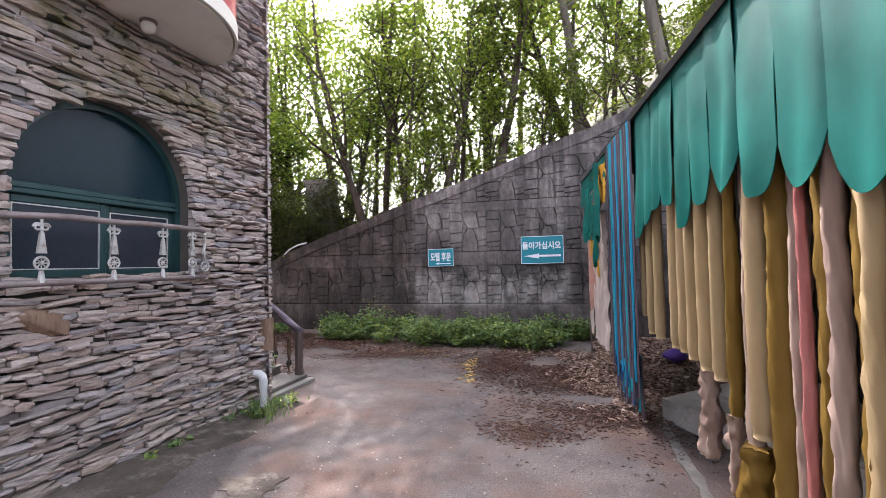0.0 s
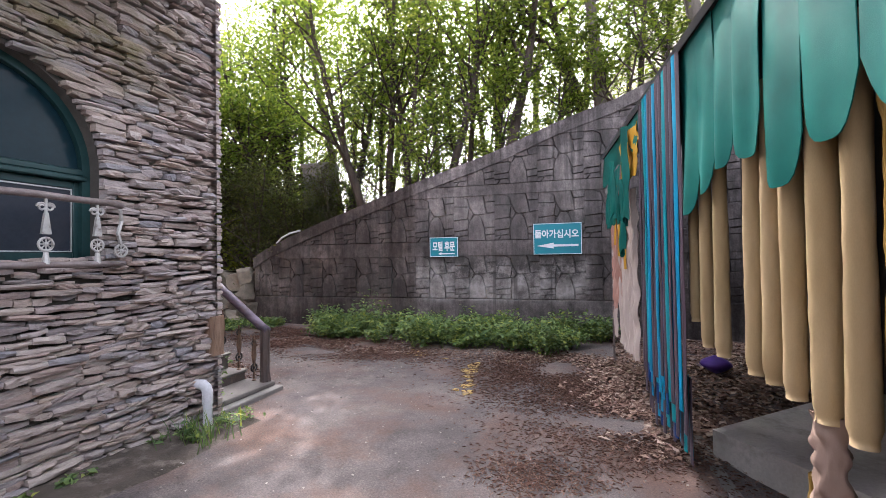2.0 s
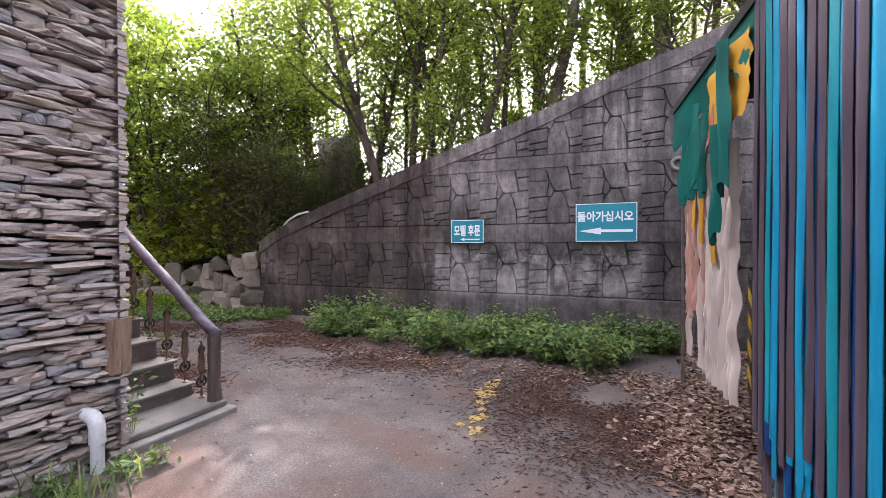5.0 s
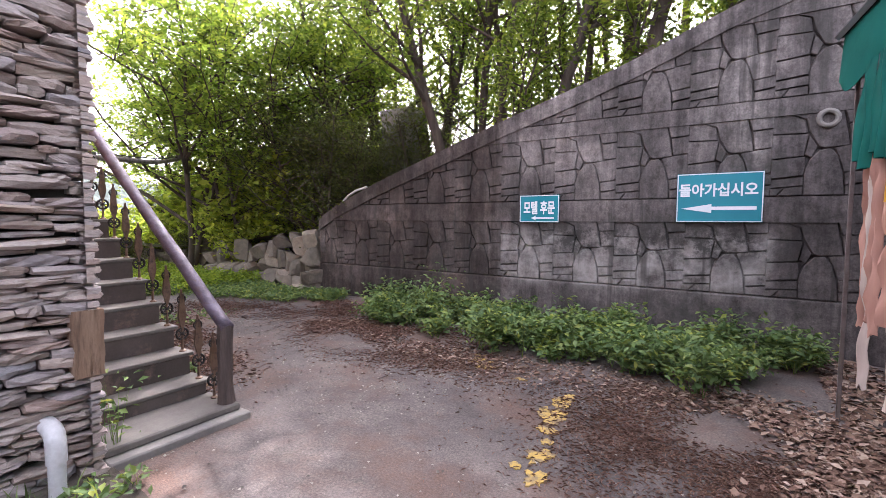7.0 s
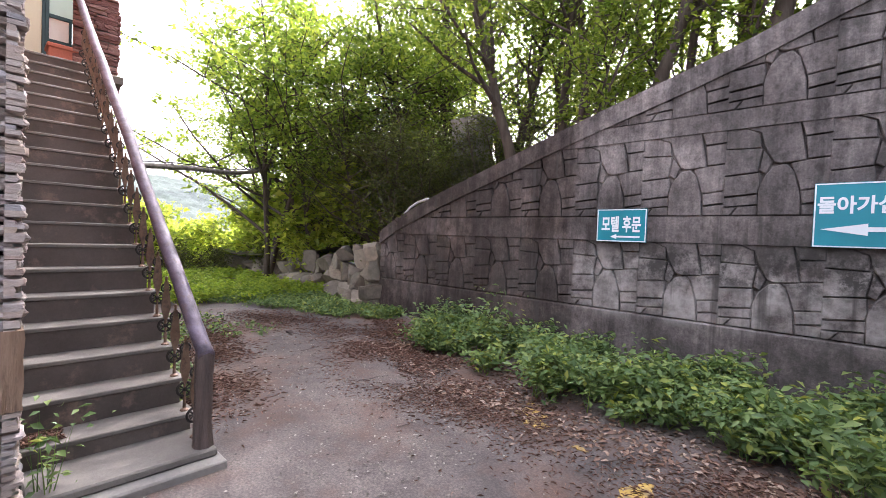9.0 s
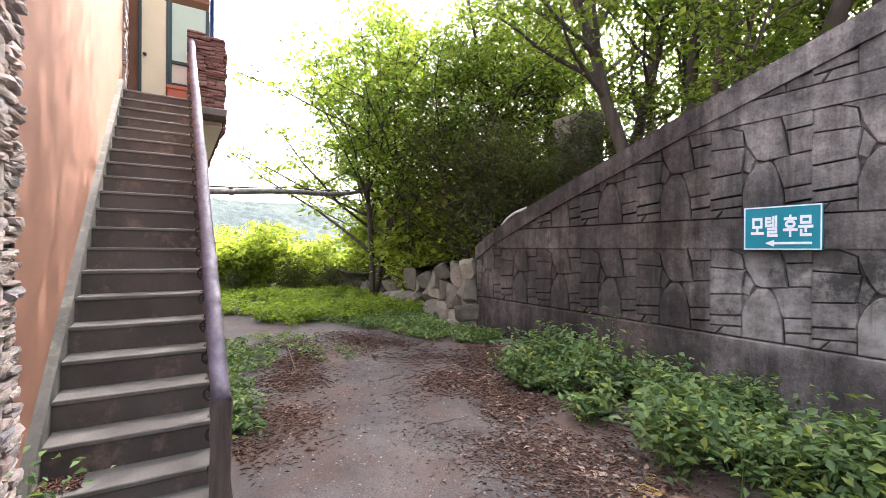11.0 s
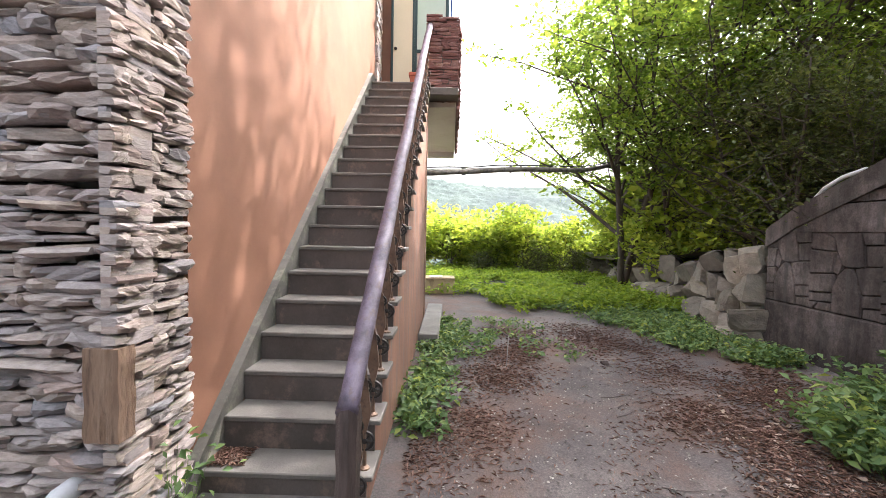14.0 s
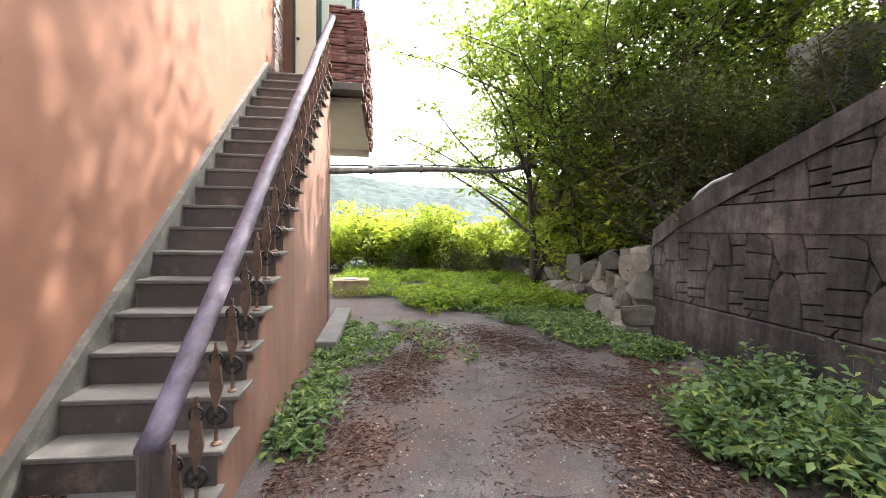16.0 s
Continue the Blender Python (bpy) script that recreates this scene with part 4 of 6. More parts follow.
# drain pipe
dp = thing("drain_pipe", (-3.51, 4.60, 0), "short grey-white plastic drain pipe at the tower foot", "drain pipe")
part("pipe", tube([(-3.475, 4.60, 0.0), (-3.475, 4.60, 0.3)], 0.042, 14), M_PVC, dp)
part("elbow", tube([(-3.475, 4.60, 0.27), (-3.475, 4.60, 0.34), (-3.49, 4.60, 0.385), (-3.53, 4.60, 0.41), (-3.63, 4.60, 0.415)], 0.05, 14), M_PVC, dp)
part("socket", tube([(-3.475, 4.60, 0.235), (-3.475, 4.60, 0.285)], 0.05, 14), M_PVC, dp)

# ---- stair wing ----
SX0, SZ0, RUN, RISE, NST = -4.08, 0.235, 0.259, 0.1965, 20
SY0, SY1 = 4.89, 5.81
stucco = solo("wall_stucco", join(box(-10.4, -4.09, 4.5, 4.82, -0.2, 7.6, 0)), M_STUCCO, "smooth orange stucco wall beside the stairs", "wall", "structure", smooth=False)
stairs = thing("stairs", (-6.5, 5.4, 0), "outdoor stone staircase with dark risers and pale treads", "stairs", kind="structure")
prof = [(SX0, -0.1)]
for k in range(NST):
    prof += [(SX0 - RUN * k - 0.02, SZ0 + RISE * k - 0.035), (SX0 - RUN * (k + 1) - 0.02, SZ0 + RISE * k - 0.035)]
prof += [(prof[-1][0], -0.1)]
steps = []
for k in range(NST):
    xa, xb = SX0 - RUN * k - 0.02, SX0 - RUN * (k + 1) - 0.02
    steps.append(box(xb, xa, SY0, SY1 - 0.02, -0.1, SZ0 + RISE * k - 0.035, 0))
part("stair_body", join(*steps), M_STUCCO_WORN, stairs, "worn reddish stucco stair flank", smooth=False)
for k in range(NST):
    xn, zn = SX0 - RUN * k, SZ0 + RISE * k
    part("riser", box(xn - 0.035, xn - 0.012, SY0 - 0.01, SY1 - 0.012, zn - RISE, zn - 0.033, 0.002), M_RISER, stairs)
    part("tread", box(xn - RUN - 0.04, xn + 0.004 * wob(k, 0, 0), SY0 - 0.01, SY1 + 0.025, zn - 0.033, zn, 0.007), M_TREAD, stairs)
part("foot_slab", box(-4.1, -3.56, 4.88, 5.87, -0.05, 0.055, 0.012), M_CONC, stairs, "grey concrete foot slab")
part("foot_slab", box(-4.1, -3.66, 4.88, 5.84, 0.055, 0.112, 0.012), M_TREAD, stairs)
sk = [(SX0 + 0.18, SZ0 - RISE - 0.12), (SX0 + 0.18, SZ0 - RISE + 0.12), (SX0 - RUN * 19 - 0.1, SZ0 + RISE * 19 + 0.17), (-10.3, SZ0 + RISE * 19 + 0.17), (-10.3, SZ0 + RISE * 19 - 0.1), (SX0 - RUN * 19 - 0.1, SZ0 + RISE * 19 - 0.15)]
part("skirting", prism(sk[::-1], "y", 4.82, 4.882), M_SKIRT, stairs, "pale grey sloping skirting")
part("landing_slab", box(-11.2, SX0 - RUN * 20 - 0.0, SY0 - 0.01, 6.3, SZ0 + RISE * 19 - 0.12, SZ0 + RISE * 19 - 0.002, 0.005), M_TREAD, stairs)
part("column", box(-9.28, -9.02, 5.6, 5.80, -0.1, 3.7, 0.01), M_STUCCO_WORN, stairs, "reddish-brown stair end column")
solo("kerb_ledge", box(-10.2, -7.7, 5.80, 6.08, -0.1, 0.16, 0.015), M_CONC, "pale concrete ledge below the stair flank", "ledge", "structure")

# railing: newel, log handrail, cast balusters
sr = thing("stair_railing", (-6.5, 5.8, 0.11), "stair railing with log handrail and cast wheel balusters", "railing")
RY = 5.775
part("newel_post", tube([(-3.76 + 0.006 * wob(z, 1, 0, 5), RY + 0.006 * wob(z, 5, 0, 5), z) for z in np.linspace(0.112, 0.76, 12)], [0.07, 0.064, 0.06, 0.058, 0.06, 0.058, 0.057, 0.061, 0.058, 0.06, 0.063, 0.056], 9), M_NEWEL, sr, "dark carved wooden newel post")
hs = 0.745
rail_pts = [(-3.72, RY, 0.735)] + [(-3.80 - 5.97 * t, RY + 0.012 * wob(t * 9, 0, 2), 0.785 + hs * 5.97 * t + 0.012 * wob(t * 8, 4, 0)) for t in np.linspace(0, 1, 34)]
part("handrail", tube(rail_pts, [0.054] + [0.053 + 0.004 * wob(i, 2, 2, 0.7) for i in range(34)], 12), M_RAIL, sr, "weathered purple-grey log handrail", smooth=True)


def baluster_shape():
    """A cast blade that narrows to both ends, with rod, foot and neck; base at the origin, 0.66 high."""
    blade = prism([(-0.008, 0.20), (0.008, 0.20), (0.034, 0.31), (0.013, 0.52), (-0.013, 0.52), (-0.034, 0.31)], "x", -0.012, 0.012)
    return join(blade, tube([(0, 0, 0.0), (0, 0, 0.22)], [0.012, 0.009], 7), lathe([(0.03, 0.0), (0.03, 0.008), (0.014, 0.02)], (0, 0, 0), 8), tube([(0, 0, 0.5), (0, 0, 0.56)], 0.01, 7))


bal_data = mesh_data("baluster", baluster_shape(), M_CAST, "sharp")
whl_data = mesh_data("wheel", wheel(0, 0, 0.16, 0.05, "x"), M_BLACK, "sharp")
whl2_data = mesh_data("top_wheel", wheel(0, 0, 0.47, 0.034, "x"), M_BLACK, "sharp")
for k in range(-1, NST + 0):
    xb, zb = SX0 - RUN * k - 0.08, SZ0 + RISE * k
    if k == -1:
        xb, zb = -3.93, 0.112
    b = piece("baluster", bal_data, sr, Matrix.Translation((xb, RY, zb)))
    w = new("wheel", whl_data)
    w.parent = b
    w = new("top_wheel", whl2_data)
    w.parent = b

# ---- upper landing: balcony, pillar, door, window ----
LZ = SZ0 + RISE * 19
up = thing("balcony_upper", (-12.5, 5.9, 3.72), "upper balcony with white underside and stone parapet", "balcony", kind="structure")
part("soffit", box(-14.4, -9.66, 4.94, 6.26, 3.74, 3.84, 0.01), M_WHITE, up, "off-white painted underside")
part("parapet_body", box(-14.4, -9.80, 6.10, 6.27, 3.84, 5.2, 0), M_MORTAR, up)
part("beam", box(-14.4, -14.1, 4.94, 6.24, 3.6, 3.74, 0.01), M_WHITE, up)
pil = thing("wall_parapet_pillar", (-9.75, 6.05, 3.72), "red ledge-stone parapet end above the stairs", "stone pillar", kind="structure")
part("pillar_body", box(-9.98, -9.70, 5.74, 6.26, 3.80, 5.28, 0), M_MORTAR, pil, smooth=False)
clad(pil, (0, 1, 0), (-9.71, 5.71, 0), 0.58, 3.82, 5.3, (1, 0, 0), M_REDSTONE, lambda s, z: True, clad_rng, None, (0.03, 0.07), (0.04, 0.07), (0.12, 0.32))
clad(up, (-1, 0, 0), (-9.7, 6.27, 0), 4.7, 3.72, 5.25, (0, 1, 0), M_REDSTONE, lambda s, z: False, clad_rng, None, (0.03, 0.09), (0.05, 0.09), (0.2, 0.5))
solo("wall_landing_end", join(box(-10.75, -10.45, 4.5, 5.02, 3.8, 7.6, 0), box(-10.75, -10.45, 5.02, 6.1, 6.25, 7.6, 0)), M_STUCCO, "orange wall around the upper door", "wall", "structure", smooth=False)
edge = thing("wall_door_edge", (-9.9, 4.95, 3.9), "narrow strip of ledge stone beside the upper door", "stone trim", kind="structure")
clad(edge, (-1, 0, 0), (-9.62, 4.82, 0), 0.5, 4.14, 6.9, (0, 1, 0), M_STONE, lambda s, z: True, clad_rng, None, (0.03, 0.06), (0.05, 0.08), (0.15, 0.4))
door = thing("door_1", (-10.4, 5.2, LZ), "cream painted door at the top of the stairs", "door", kind="structure")
part("door_leaf", box(-10.44, -10.40, 5.03, 5.40, LZ, 6.1, 0.006), M_CREAM, door)
part("door_frame", join(box(-10.46, -10.38, 4.985, 5.03, LZ, 6.15, 0.004), box(-10.46, -10.38, 5.40, 5.44, LZ, 6.15, 0.004)), M_GREEN, door, "dark door frame")
part("door_handle", join(lathe([(0.005, 0.0), (0.028, 0.005), (0.03, 0.03), (0.012, 0.045)], (-10.40, 5.08, 5.05), 10, "x")), M_BLACK, door, "black round knob")
w2 = thing("window_2", (-10.4, 5.75, LZ), "green-framed glazed screen beside the upper door", "window", kind="structure")
fr = [box(-10.45, -10.39, 5.44, 5.49, LZ + 0.3, 6.1, 0.004), box(-10.45, -10.39, 6.03, 6.10, LZ, 6.1, 0.004), box(-10.45, -10.39, 5.49, 6.03, 4.98, 5.04, 0.004), box(-10.45, -10.39, 5.49, 6.03, 4.58, 4.63, 0.004), box(-10.45, -10.39, 5.74, 5.78, 4.63, 4.98, 0.004)]
for s in fr:
    part("window_frame", s, M_GREEN, w2)
part("pane", box(-10.43, -10.415, 5.49, 6.03, 5.04, 6.1, 0), M_GLASSGREEN, w2, "pale green frosted pane", smooth=False)
part("pane", box(-10.43, -10.415, 5.49, 5.74, 4.63, 4.98, 0), M_WHITE, w2, "white panel", smooth=False)
for i in range(6):
    part("grille_bar", tube([(-10.2 - 0.12 * i, 6.14, 5.18), (-10.2 - 0.12 * i, 6.14, 6.5)], 0.016, 6), M_DEEPBLUE, w2, "dark blue grille bar")
pot = thing("planter", (-9.85, 5.62, LZ), "terracotta planter box on the upper landing", "planter")
part("pot_body", join(box(-10.05, -9.7, 5.43, 5.78, LZ, LZ + 0.36, 0.02), box(-10.07, -9.68, 5.41, 5.80, LZ + 0.33, LZ + 0.40, 0.015)), M_POT, pot)

# ---- signs ----


def lettering(body, size, offset=0.0):
    """Text as (vertices, faces) in the xz plane, from the origin."""
    cu = bpy.data.curves.new("lettering", "FONT")
    cu.body, cu.size, cu.extrude, cu.offset, cu.resolution_u = body, size, 0.002, offset, 4
    ob = new("lettering", cu)
    dg = bpy.context.evaluated_depsgraph_get()
    me = bpy.data.meshes.new_from_object(ob.evaluated_get(dg))
    v = np.array([c.co[:] for c in me.vertices]).reshape(-1, 3)
    f = [tuple(p.vertices) for p in me.polygons]
    bpy.data.objects.remove(ob)
    bpy.data.meshes.remove(me)
    return np.stack([v[:, 0], -v[:, 2], v[:, 1]], 1), f


def sign(x0, x1, z0, z1, body, text_box, arrow_pts, label):
    y = WALL_Y - 0.06
    s = thing("sign", ((x0 + x1) / 2, y, z0), label, "sign", "signs on the wall")
    part("board", box(x0, x1, y - 0.012, y + 0.012, z0, z1, 0.003), M_SIGN, s)
    e = 0.012
    part("border", join(box(x0 + 0.004, x1 - 0.004, y - 0.016, y - 0.0125, z1 - e - 0.004, z1 - 0.004, 0), box(x0 + 0.004, x1 - 0.004, y - 0.016, y - 0.0125, z0 + 0.004, z0 + e + 0.004, 0), box(x0 + 0.004, x0 + 0.004 + e, y - 0.016, y - 0.0125, z0 + e + 0.004, z1 - e - 0.004, 0), box(x1 - 0.004 - e, x1 - 0.004, y - 0.016, y - 0.0125, z0 + e + 0.004, z1 - e - 0.004, 0)), M_LETTER, s, "thin white border", smooth=False)
    v, f = lettering(body, 0.2, 0.006)
    a, b = v.min(0), v.max(0)
    tx0, tx1, tz0, tz1 = text_box
    v[:, 0] = tx0 + (v[:, 0] - a[0]) / (b[0] - a[0]) * (tx1 - tx0)
    v[:, 2] = tz0 + (v[:, 2] - a[2]) / (b[2] - a[2]) * (tz1 - tz0)
    v[:, 1] += y - 0.0155
    part("lettering", (v, f), M_LETTER, s, "white lettering", smooth=False)
    part("arrow", prism(arrow_pts, "y", y - 0.017, y - 0.0125), M_LETTER, s, "white arrow", smooth=False)
    return s


X0, X1, Z0, Z1 = -0.925, 0.065, 1.645, 2.305
sign(X0, X1, Z0, Z1, "돌아가십시오", (X0 + 0.03, X1 - 0.06, 1.99, 2.17), [(X0 + 0.06, 1.83), (X0 + 0.42, 1.77), (X0 + 0.42, 1.81), (X1 - 0.07, 1.81), (X1 - 0.07, 1.855), (X0 + 0.42, 1.855), (X0 + 0.42, 1.89)], "teal wall sign with white Korean words and an arrow")
X0, X1, Z0, Z1 = -3.265, -2.595, 1.63, 2.075
sign(X0, X1, Z0, Z1, "모텔 후문", (X0 + 0.07, X1 - 0.07, 1.76, 1.98), [(X0 + 0.20, 1.70), (X0 + 0.28, 1.665), (X0 + 0.28, 1.688), (X1 - 0.08, 1.688), (X1 - 0.08, 1.712), (X0 + 0.28, 1.712), (X0 + 0.28, 1.735)], "smaller teal wall sign with white Korean words and an arrow")
sp = thing("wall_outlet", (0.66, WALL_Y - 0.05, 2.9), "round drain outlet ring on the wall", "pipe outlet")
part("ring", tube([(0.66 + 0.09 * math.cos(a), WALL_Y - 0.06, 2.9 + 0.09 * math.sin(a)) for a in np.linspace(0, 6.283, 17)], 0.03, 8), M_CONC, sp)
solo("bent_pipe", tube([(-7.62, WALL_Y + 0.1, 1.9), (-7.55, WALL_Y + 0.1, 2.06), (-7.4, WALL_Y + 0.1, 2.19), (-7.15, WALL_Y + 0.1, 2.30), (-6.85, WALL_Y + 0.1, 2.36)], 0.025, 8), M_PVC, "bent pale plastic pipe on the coping", "pipe")

# ---- covered stage at the yard's edge ----
def front(y):
    return 0.76 - 0.082 * (min(y, 8.75) - 4.68)


def eave(y):
    return 3.06 + 0.02 * (y - 4.68)


st = thing("canopy", (2.5, 3.5, 0), "open shed with dark interior and grey metal eave", "shed", kind="structure")
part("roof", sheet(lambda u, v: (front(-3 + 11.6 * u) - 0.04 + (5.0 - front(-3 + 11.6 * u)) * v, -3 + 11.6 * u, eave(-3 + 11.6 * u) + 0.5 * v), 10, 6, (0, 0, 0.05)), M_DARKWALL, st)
part("eave_strip", tube([(front(y) - 0.05, y, eave(y) + 0.02) for y in np.linspace(-3, 8.62, 12)], 0.028, 4), M_METAL, st, "grey metal eave strip", smooth=False)
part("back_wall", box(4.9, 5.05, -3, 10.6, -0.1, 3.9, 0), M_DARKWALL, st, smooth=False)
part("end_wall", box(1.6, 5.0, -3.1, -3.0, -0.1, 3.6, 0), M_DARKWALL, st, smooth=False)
# The shed's inner darkness is painted on these roof and wall sheets.
part("inner_wall", box(2.9, 3.0, -3, 10.6, -0.1, 3.5, 0), M_DARKWALL, st, "near-black partition with the shed shade in its colour", smooth=False)
for y in (-2.9, 8.5):
    part("post", box(front(y) + 0.04, front(y) + 0.07, y - 0.012, y + 0.012, -0.1, eave(y), 0.004), M_PIPERAIL, st, "thin dark steel post")
solo("stage_plinth", prism([(1.02, 5.22), (1.69, 4.23), (2.6, 2.9), (2.88, 2.5), (2.88, 6.9)], "z", -0.1, 0.2), M_PALECONC, "low grey concrete platform inside the shed", "platform", "structure")
solo("kerb_edge", sheet(lambda u, v: (0.93 + 0.1 * v + 0.05 * wob(u * 20, v, 1), 1.0 + 4.6 * u, 0.016 - 0.02 * v), 40, 3, (0, 0, -0.06)), M_CONC, "worn concrete edge strip of the yard", "kerb", "structure")

# scalloped teal valance
val = thing("valance", (front(2), 2.0, 2.0), "scalloped teal vinyl valance hanging from the eave", "valance")
srng = np.random.default_rng(5)
y = 4.70
while y > -2.2:
    w = 0.27 + 0.1 * srng.random()
    zb = 1.98 + 0.07 * srng.normal()
    ph, am = srng.random() * 6, 0.010 + 0.015 * srng.random()
    y0 = y

    def strip_pt(u, v, y0=y0, w=w, zb=zb, ph=ph, am=am):
        zz0 = eave(y0) + 0.0
        round_end = zb + 0.20 * (abs(2 * u - 1) ** 3.2)
        z = zz0 + (round_end - zz0) * v
        k = (1.0 - 0.05 * v) if v > 0.4 else 1.02
        yy = y0 - w / 2 - (u - 0.5) * w * k
        x = front(yy) - 0.02 - 0.02 * v * math.sin(math.pi * u) - 0.6 * am * math.sin(u * 7 + ph + 1.5 * v) * (0.3 + v) - 0.006 * math.sin(v * 5 + ph)
        return (x, yy, z)

    part("strip", sheet(strip_pt, 10, 14, (0.004, 0, 0)), M_TEAL, val)
    y -= w * 0.99


# hanging fabric tubes, like trunks
def trunk_tube(name, y, zt, zb, r, mat, crumple, label, dx=0.05, seed=0, lean=0.0, group="hanging fabric trunks"):
    n, sides = 46, 18
    v = []
    for i in range(n + 1):
        t = i / n
        z = zt + (zb - zt) * t
        for k in range(sides):
            a = 2 * math.pi * k / sides
            q = 1 + crumple * (0.65 * wob(math.cos(a) * 1.3 + seed, math.sin(a) * 1.3, z * 4) + 1.0 * wob(math.cos(a) * 2.6, math.sin(a) * 2.6 + seed, z * 13) + 0.12 * math.sin(3 * a + 9 * z + seed)) + 0.1 * wob(seed, z * 2, 0)
            rr = r * q * (0.86 + 0.14 * t) * (1 if t < 0.975 else 0.82)
            v.append((front(y) + dx + rr * math.cos(a) + lean * t * 0.3, y + rr * math.sin(a) + lean * t + 0.02 * crumple * wob(z * 2, seed, 0), z))
    f = [(i * sides + k, i * sides + (k + 1) % sides, (i + 1) * sides + (k + 1) % sides, (i + 1) * sides + k) for i in range(n) for k in range(sides)]
    f += [tuple(range(sides)), tuple(n * sides + k for k in range(sides - 1, -1, -1))]
    return solo(name, (np.array(v), f), mat, label, "fabric tube", group=group, smooth=True)


LT = "tan fabric tube hanging like a tree trunk"
for i, (y, zb, r) in enumerate(((4.70, 1.14, 0.036), (4.47, 1.0, 0.042), (4.22, 1.0, 0.045), (3.80, 1.0, 0.047), (3.61, 1.0, 0.047), (3.44, 0.99, 0.048), (3.22, 0.97, 0.056), (3.02, 0.95, 0.05))):
    trunk_tube("fabric_tube", y, 2.45, zb, r, M_TAN, 0.08, LT, 0.05, i * 3.1, 0.02 * math.sin(i * 2))
LM, LB = "mustard fabric tube with crumpled lower end", "greyish crumpled fabric tube like bark"
for i, (y, zt, zb, r, m, cr, lb, dx) in enumerate((
    (3.22, 1.0, 0.42, 0.058, M_BARK, 0.8, LB, 0.05), (3.32, 0.72, 0.42, 0.028, M_MUSTARD, 0.8, LM, 0.05), (2.86, 2.3, 0.78, 0.040, M_MUSTARD, 0.3, LM, 0.06), (2.86, 0.8, 0.36, 0.045, M_BARK, 0.8, LB, 0.05), (2.67, 2.4, 0.7, 0.044, M_BARK, 0.25, LB, 0.07),
    (2.63, 0.72, 0.30, 0.075, M_MUSTARD, 0.7, LM, 0.05), (2.54, 2.4, 0.80, 0.056, M_TAN, 0.1, LT, 0.04), (2.39, 2.4, 0.34, 0.062, M_MUSTARD, 0.25, LM, 0.07), (2.15, 2.4, 0.7, 0.022, M_CRIMSON, 0.35, "faded crimson cloth strip hanging between the tubes", 0.03),
    (2.24, 2.4, 0.45, 0.042, M_BARK, 0.35, LB, 0.07),
    (2.05, 2.4, 0.3, 0.05, M_MUSTARD, 0.3, LM, 0.07),
    (1.94, 2.4, 0.3, 0.038, M_BARK, 0.5, LB, 0.03),
    (1.84, 2.4, 0.3, 0.05, M_MUSTARD, 0.35, LM, 0.07),
    (1.77, 2.4, 0.3, 0.045, M_TAN, 0.35, LT, 0.04),
    (1.6, 2.4, 0.36, 0.05, M_MUSTARD, 0.35, LM, 0.05),
    (1.41, 2.4, 0.36, 0.042, M_BARK, 0.35, LB, 0.05),
    (1.22, 2.4, 0.36, 0.055, M_TAN, 0.35, LT, 0.05),
    (1.03, 2.4, 0.36, 0.05, M_MUSTARD, 0.35, LM, 0.05),
    (0.84, 2.4, 0.36, 0.042, M_BARK, 0.35, LB, 0.05),
    (0.65, 2.4, 0.36, 0.055, M_TAN, 0.35, LT, 0.05),
    (0.46, 2.4, 0.36, 0.05, M_MUSTARD, 0.35, LM, 0.05))):
    trunk_tube("fabric_tube", y, zt, zb, r, m, cr, lb, dx, 40 + i * 5.3, 0.02 * math.sin(i * 3))

# ribbon curtain
cur = thing("ribbon_curtain", (front(5.6), 5.6, 0.2), "curtain of blue, turquoise and plum ribbons", "curtain")


def ribbon(y0, w, z0, z1, dx, seed, amp=0.010):
    def p(u, v):
        z = z0 + (z1 - z0) * v
        return (front(y0) - 0.05 + dx - 0.012 * math.sin(math.pi * u) + amp * wob(seed, z * 1.3, u), y0 + w * (u - 0.5) + 0.010 * wob(z * 0.8, seed, 1) * v, z)
    return sheet(p, 3, 16, (0.003, 0, 0))


order = "PPBBTPDPPBTTBPPDPPBBBTPPBDPPPBBBTDPP"
mats = {"P": M_PLUM, "B": M_BLUE, "T": M_TURQ, "D": M_DEEPBLUE}
names = {"P": "plum-grey ribbon", "B": "bright blue ribbon", "T": "turquoise ribbon", "D": "deep blue ribbon"}
for i in range(40):
    c = order[i % len(order)] if i < 37 else "P"
    y = 4.62 + 1.27 * (i + 0.5) / 40
    part("ribbon", ribbon(y, 0.085, eave(y), 0.46 + 0.06 * srng.normal() + (0.05 if i % 5 else -0.1), 0.012 * math.sin(i * 2.1), i * 1.7), mats[c], cur, names[c])
for i in range(30):
    c = order[(i * 3 + 1) % len(order)] if i < 27 else "P"
    y = 4.64 + 1.22 * (i + 0.5) / 30
    part("lower_ribbon", ribbon(y, 0.09, 0.75, 0.17 + 0.05 * srng.normal(), 0.04 + 0.01 * math.sin(i * 1.3), 90 + i * 1.3), mats[c], cur, names[c])

